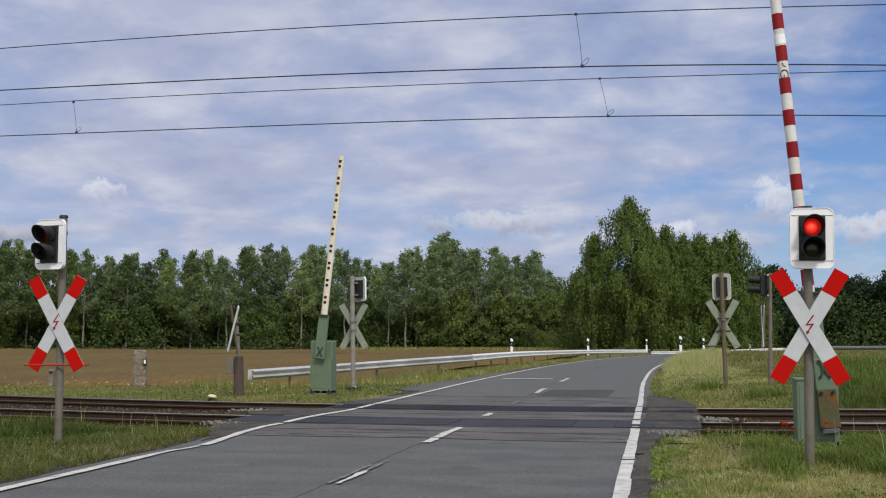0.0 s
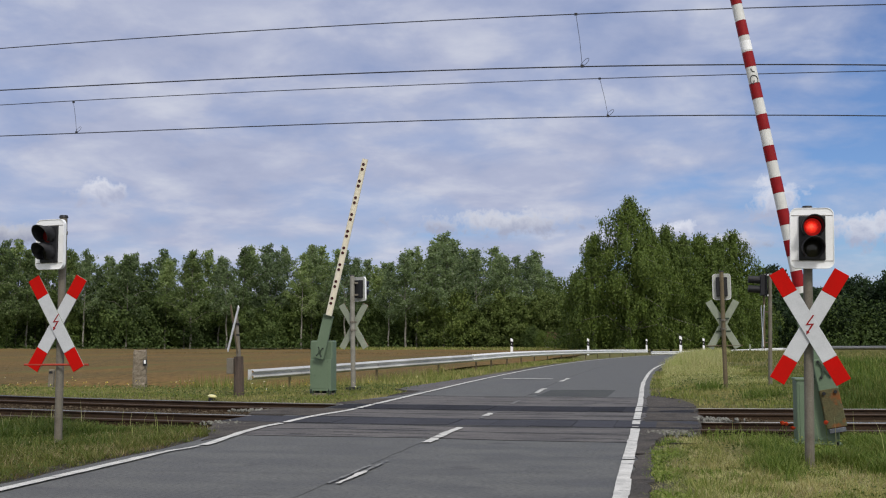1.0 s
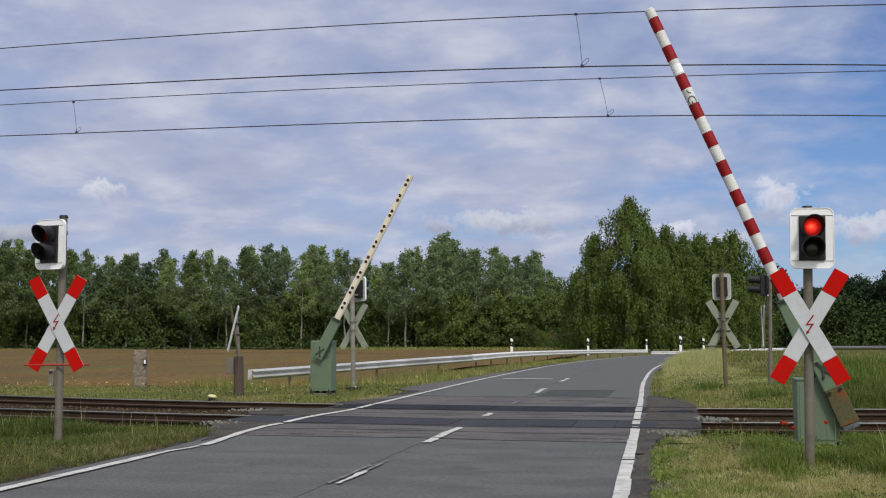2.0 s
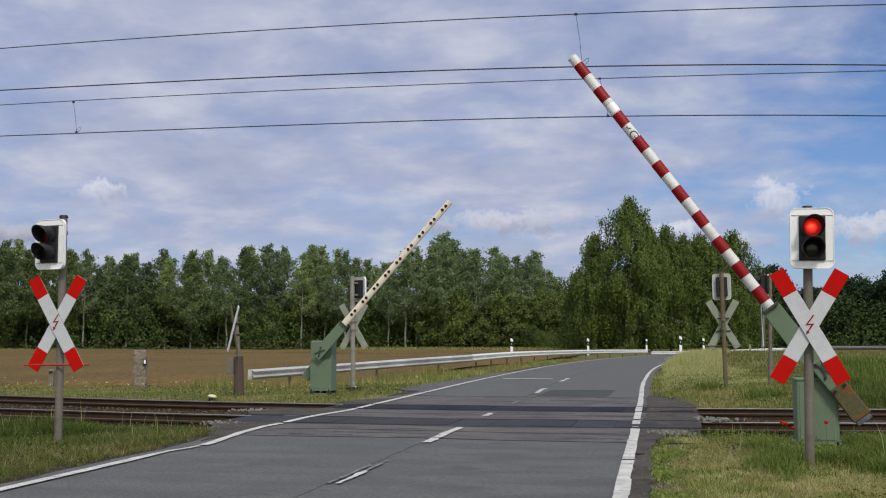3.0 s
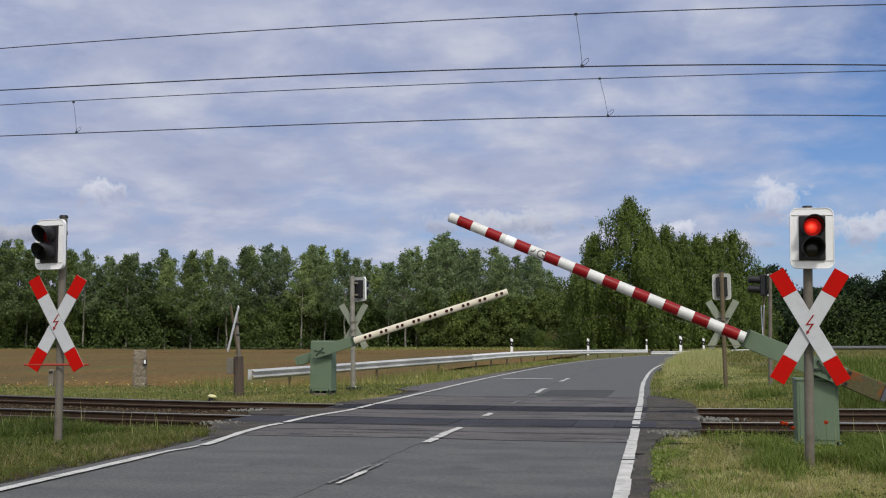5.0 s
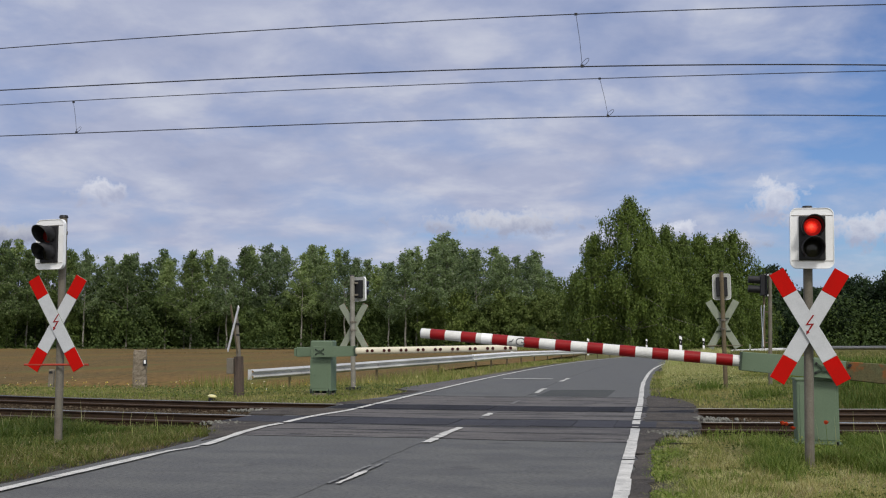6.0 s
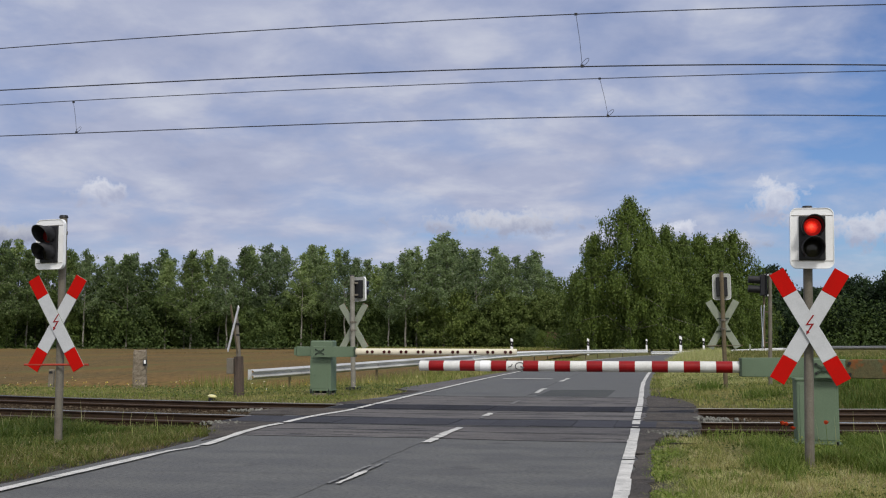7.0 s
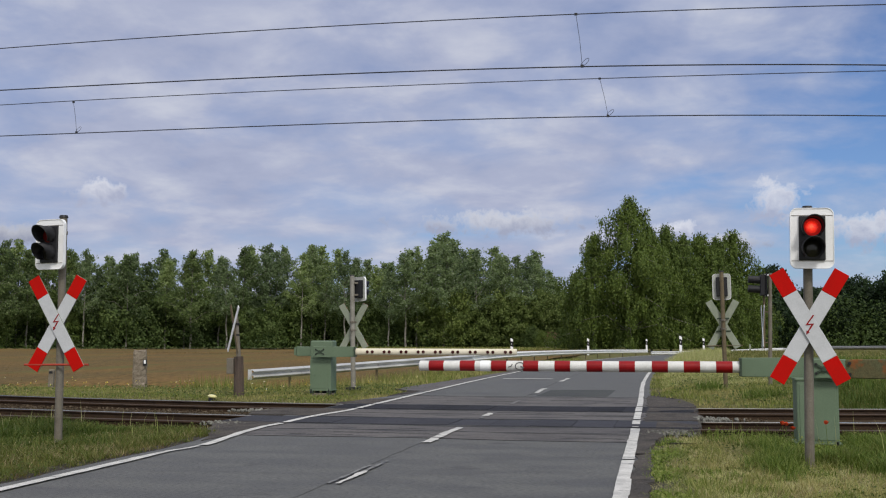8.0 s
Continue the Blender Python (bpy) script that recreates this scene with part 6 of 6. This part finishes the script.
def weeds():
    """Seeding grass stalks and a few white flower heads beside the track."""
    rng = np.random.default_rng(21)
    spots = [scatter(rng, 60, -13.5, -7.2, 13.2, 15.6, lambda x, y: y < 15.6), scatter(rng, 34, 0.6, 5.0, 12.6, 15.3, lambda x, y: y > 12.0), scatter(rng, 60, 2.2, 4.4, 9.4, 11.8, lambda x, y: x > 1.9)]
    xy = np.concatenate(spots)
    blades("seeding_stalks", xy, 0.42, 0.008, STRAW, "tall thin seeding grass stalks", rng, 0.25)
    tufts = scatter(rng, 60, 0.3, 4.6, 8.8, 12.2, lambda x, y: x > 0.2)
    many = np.repeat(tufts, 60, 0) + rng.normal(size=(len(tufts) * 60, 2)) * 0.07
    blades("grass_tufts", many, 0.075, 0.012, BRIGHT_WEED, "green tufts in the mown grass", rng, 0.5)
    # clover and other low broad leaves among the grass
    for name, box, n in (("clover_leaves", (-0.4, 6.0, 8.6, 15.0), 12000), ("clover_leaves", (-13.0, -6.0, 9.0, 15.2), 16000)):
        xy = scatter(rng, n, *box, lambda x, y: (np.abs(x - road_x(y) + 0.12) > 3.02 + 0.8 * step_between(y, 14.0, 15.4)) & (y - track_bend(x) < 15.1) & (rng.uniform(0, 1, len(x)) < 0.30 + 0.75 * patchy(x, y, 4, 1.1)))
        z = ground_height(xy[:, 0], xy[:, 1]) + rng.uniform(0.01, 0.075, len(xy))
        tagged(quad_mesh(name, leaf_quads(rng, np.stack([xy[:, 0], xy[:, 1], z], 1), 0.030, face=np.array((0, 0, 1.0)), thin=0.40), CLOVER), "low clover leaves among the grass", "clover", kind="stuff")
    for box, n in (((-20.0, -6.6, 22.6, 30.5), 15000), ((-0.2, 11.0, 22.7, 36.0), 22000)):
        xy = scatter(rng, n, *box, lambda x, y: (np.abs(x - road_x(y) + 0.2) > 3.35) & (y - track_bend(x) > 22.6) & (rng.uniform(0, 1, len(x)) < 0.35 + 0.8 * patchy(x, y, 9, 0.7)))
        z = ground_height(xy[:, 0], xy[:, 1]) + rng.uniform(0.02, 0.14, len(xy))
        tagged(quad_mesh("broad_leaves", leaf_quads(rng, np.stack([xy[:, 0], xy[:, 1], z], 1), 0.052, face=np.array((0, -0.3, 0.8)), thin=0.40), CLOVER), "low leafy weeds in the verge grass", "weeds", kind="stuff")
    edge = scatter(rng, 2600, -0.45, 0.9, 8.6, 14.4, lambda x, y: (x - road_x(y) - 0.22 * step_between(y, 12.6, 15.2) > 2.77) & (x - road_x(y) - 0.22 * step_between(y, 12.6, 15.2) < 3.0 + 0.55 * patchy(x, y, 3, 1.5)))
    many = np.repeat(edge, 9, 0) + rng.normal(size=(len(edge) * 9, 2)) * 0.03
    blades("edge_weeds", many, 0.065, 0.015, BRIGHT_WEED, "bright low weeds along the asphalt edge", rng, 0.9)
    low = scatter(rng, 3200, -0.45, 1.0, 8.6, 14.2, lambda x, y: (x - road_x(y) - 0.22 * step_between(y, 12.6, 15.2) > 2.80) & (x - road_x(y) - 0.22 * step_between(y, 12.6, 15.2) < 3.0 + 0.42 * patchy(x, y, 3, 1.5)))
    z = ground_height(low[:, 0], low[:, 1]) + rng.uniform(0.02, 0.085, len(low))
    tagged(quad_mesh("edge_leaves", leaf_quads(rng, np.stack([low[:, 0], low[:, 1], z], 1), 0.034, face=np.array((0, -0.35, 0.8)), thin=0.42), BRIGHT_WEED), "bright leafy weeds along the asphalt edge", "weeds", kind="stuff")
    # a rank green tuft before the signal's foot
    heart = np.array((1.02, 12.0)) + rng.normal(size=(110, 2)) @ np.array(((0.11, 0.0), (0.06, 0.50)))
    many = np.repeat(heart, 20, 0) + rng.normal(size=(len(heart) * 20, 2)) * 0.05
    blades("grass_tuft", many[::2], 0.16, 0.010, BRIGHT_WEED, "light green blades in a rank tuft", rng, 0.8)
    blades("grass_tuft", many[1::2], 0.19, 0.010, LUSH, "rank green tuft of grass before the signal", rng, 0.7)
    # taller arching stalks over the dry grass, and rank green growth towards the far trees
    blades("arching_stalks", scatter(rng, 30, 1.1, 2.9, 8.9, 11.6, lambda x, y: x > 0.13 * y), 0.46, 0.006, HAY, "tall arching dry grass stalks", rng, 0.75)
    rank = scatter(rng, 240, 3.4, 11.0, 25.0, 50.0, lambda x, y: (x > 0.128 * y) & (x < 0.21 * y))
    many = np.repeat(rank, 60, 0) + rng.normal(size=(len(rank) * 60, 2)) * 0.30
    blades("rank_grass", many, 0.34, 0.030, LUSH, "rank dark green grass and weeds in the meadow", rng, 0.4)


def poppies():
    from_foot = ((1.26, 14.2, 0.235), (1.385, 14.2, 0.175), (1.78, 14.2, 0.25), (1.31, 14.25, 0.22))
    for k, (x, y, z) in enumerate(from_foot):
        rng = np.random.default_rng(60 + k)
        o = thing("poppy", "red poppy in the grass before the barrier", "flower", "poppies by the barrier")
        low = float(ground_height(x, y)) - 0.02
        part("stem", sweep([(0.02, 0, low - z), (0.012, 0.01, (low - z) * 0.5), (0, 0, -0.01)], 0.003, 5), LUSH, o, "thin green stem")
        for a in range(4):
            turn = pose(0, 0, 0, 0, 0, 90 * a + rng.uniform(-15, 15)) @ pose(0, 0, 0, 0, rng.uniform(-75, -35), 0) @ Matrix.Scale(1.35, 4)
            bm = bmesh.new()
            rim = [bm.verts.new(turn @ Vector((0.021 + 0.021 * math.cos(b), 0.019 * math.sin(b), 0.010 * math.sin(b) ** 2 + rng.uniform(-0.002, 0.002)))) for b in np.linspace(0, 2 * math.pi, 10)[:-1]]
            hub = bm.verts.new(turn @ Vector((0.022, 0, -0.006)))
            for q in range(9):
                bm.faces.new((hub, rim[q], rim[(q + 1) % 9]))
            part("petal", bm, POPPY, o, smooth=True)
        o.matrix_world = pose(x, y, z)


def field():
    xs = np.linspace(-190, -9.2, 60)
    ys = np.linspace(0, 1, 40)
    verts, faces = [], []
    for v in ys:
        for x in xs:
            y0 = 30.5 + max(0.0, (x + 16) * 0.9)
            y = y0 + (152 - y0) * v ** 1.6
            xx = min(x, float(road_x(min(y, 100))) - 7.0)
            verts.append((xx, y, -0.40 + 0.30 * min(1, v * 14) + 0.04 * math.sin(xx * 0.35 + y * 0.21)))
    w = len(xs)
    for j in range(len(ys) - 1):
        for i in range(w - 1):
            faces.append((j * w + i, j * w + i + 1, (j + 1) * w + i + 1, (j + 1) * w + i))
    tagged(part("crop_field", (verts, [], faces), CROP, smooth=True), "brown ripening grain field before the wood", "field", kind="stuff")


def loose_stones():
    rng = random.Random(17)
    o = thing("track_stones", "loose grey ballast stones at the road's edge", "stones", kind="stuff")
    bm = bmesh.new()
    for cx, cy, sx, sy, n in ((-0.12, 15.45, 0.34, 0.42, 110), (0.58, 18.3, 0.34, 0.40, 80), (-7.75, 18.85, 0.34, 0.3, 60), (-7.05, 15.85, 0.3, 0.25, 50)):
        for k in range(n):
            x, y = cx + rng.gauss(0, sx * 0.5), cy + rng.gauss(0, sy * 0.5)
            s = rng.uniform(0.014, 0.042)
            m = pose(x, y, -0.01 + s * 0.3, rng.uniform(0, 90), rng.uniform(0, 90), rng.uniform(0, 90)) @ Matrix.Diagonal((s, s * rng.uniform(0.6, 1), s * rng.uniform(0.5, 0.9), 1))
            bmesh.ops.create_icosphere(bm, subdivisions=1, radius=1.0, matrix=m)
    part("stones", bm, STONE, o)


def ballast_stones():
    rng = np.random.default_rng(33)
    n = 7000
    x = np.where(rng.uniform(0, 1, n) < 0.88, rng.uniform(-15.5, -7.1, n), rng.uniform(0.75, 1.5, n))
    v = rng.uniform(15.2, 22.6, n)
    rails = np.min(np.abs(v[:, None] - np.array(RAILS_Y)[None, :]), 1)
    keep = rails > 0.12
    x, v = x[keep], v[keep]
    n = len(x)
    z = np.interp(v, (14.9, 15.5, 17.75, 18.4, 19.4, 20.1, 22.2, 22.9), (-0.26, -0.165, -0.16, -0.10, -0.10, -0.16, -0.165, -0.26)) + rng.uniform(-0.005, 0.025, n)
    place = np.stack([x, v + track_bend(x), z], 1)
    axes = rng.normal(size=(n, 3, 3))
    axes, _ = np.linalg.qr(axes)
    size = rng.uniform(0.016, 0.038, (n, 1)) * rng.uniform(0.6, 1.2, (n, 3))
    tips = np.concatenate([axes * size[:, :, None], -axes * size[:, :, None]], 1) + place[:, None, :]
    corner = np.array([(0, 1, 2), (1, 3, 2), (3, 4, 2), (4, 0, 2), (1, 0, 5), (3, 1, 5), (4, 3, 5), (0, 4, 5)])
    faces = (np.arange(n)[:, None, None] * 6 + corner[None]).reshape(-1, 3)
    me = bpy.data.meshes.new("ballast_stones")
    me.from_pydata(tips.reshape(-1, 3).tolist(), [], faces.tolist())
    me.materials.append(BALLAST_STONE)
    tagged(new("ballast_stones", me), "brown angular ballast stones between the rails", "ballast", kind="stuff")


def far_house():
    o = thing("shed", "small pale shed with a faded red roof among bushes", "shed")
    part("wall", block(bmesh.new(), (0, 0, 1.0), (2.6, 3.0, 2.0), 0.03), WALL_PAINT, o)
    part("roof", prism(bmesh.new(), [(-1.6, 1.9), (1.6, 1.9), (0.0, 3.4)], -1.8, 1.8), ROOF_TILE, o, "faded red tiled roof")
    part("ridge", block(bmesh.new(), (0, 0, 3.42), (0.3, 3.6, 0.14), 0.04), ROOF_TILE, o, "red ridge tiles")
    x, y = bearing(-6.5, 186)
    o.matrix_world = Matrix.LocRotScale((x, y, -0.1), Euler((0, 0, radians(70))), (0.8, 0.8, 0.8))


def insect():
    o = thing("flying_insect", "small dark insect flying past", "insect")
    bm = bmesh.new()
    bmesh.ops.create_uvsphere(bm, u_segments=12, v_segments=8, radius=0.0024)
    bm.transform(Matrix.Diagonal((2.0, 1, 0.9, 1)))
    bmesh.ops.create_uvsphere(bm, u_segments=10, v_segments=6, radius=0.0015, matrix=Matrix.Translation((0.0054, 0, 0)))
    part("body", bm, BLACK, o, "dark rounded body", smooth=True)
    for side in (-1, 1):
        bm = bmesh.new()
        pts = [(0.0005, 0.001), (0.0018, 0.003), (-0.001, 0.006), (-0.0028, 0.005), (-0.002, 0.002)]
        prism(bm, pts, 0, 0.0001)
        bm.transform(pose(0, 0, 0.001, 0, 0, 0) @ pose(0, 0, 0, -30 if side < 0 else 210, 0, 0))
        part("wing", bm, POST_GREY, o, "thin wing")
    return o


ground()
road()
road_lines()
railway()
overhead_lines()
signals()
near, near_boom = near_barrier()
far, far_boom = far_barrier()
side_signal()
old_signpost()
stone_post()
guard_rail()
delineators()
field()
woods()
big_trees()
far_house()
loose_stones()
ballast_stones()
grasses()
weeds()
poppies()
fly = insect()


def motions():
    near_angles = ((0, 85.3), (0.5, 83.8), (1.0, 79.5), (1.5, 73.5), (3.0, 53.8), (3.5, 47.1), (4.0, 39.8), (4.5, 32.2), (4.7, 28.9),
                   (5.8, 7.7), (6.0, 4.9), (6.2, 2.4), (6.4, 0.4), (6.5, 0.0), (8.0, 0.0))
    walk(near_boom, [(t, pose(0, 0, 0.968, 0, a, 0)) for t, a in near_angles])
    far_angles = ((0, 84.0), (0.5, 82.3), (1.0, 76.7), (1.5, 69.4), (3.0, 48.0), (3.5, 41.3), (4.0, 33.5), (4.5, 25.8), (4.7, 22.6),
                  (5.8, 3.2), (6.0, 1.2), (6.2, 0.0), (8.0, 0.0))
    walk(far_boom, [(t, pose(0.03, 0, 1.043, 0, -a, 0)) for t, a in far_angles])
    walk(fly, [(0.0, pose(-1.613, 1.158, 1.656)), (3.2, pose(-1.35, 1.21, 1.650)), (3.4, pose(-0.842, 1.326, 1.654)), (3.5, pose(-0.590, 1.381, 1.659, 0, 20, 10)),
               (3.6, pose(-0.038, 1.503, 1.640, 0, 5, 10)), (3.7, pose(0.546, 1.632, 1.624)), (4.0, pose(1.4, 1.8, 1.62)), (8.0, pose(1.5, 1.8, 1.62))])


motions()
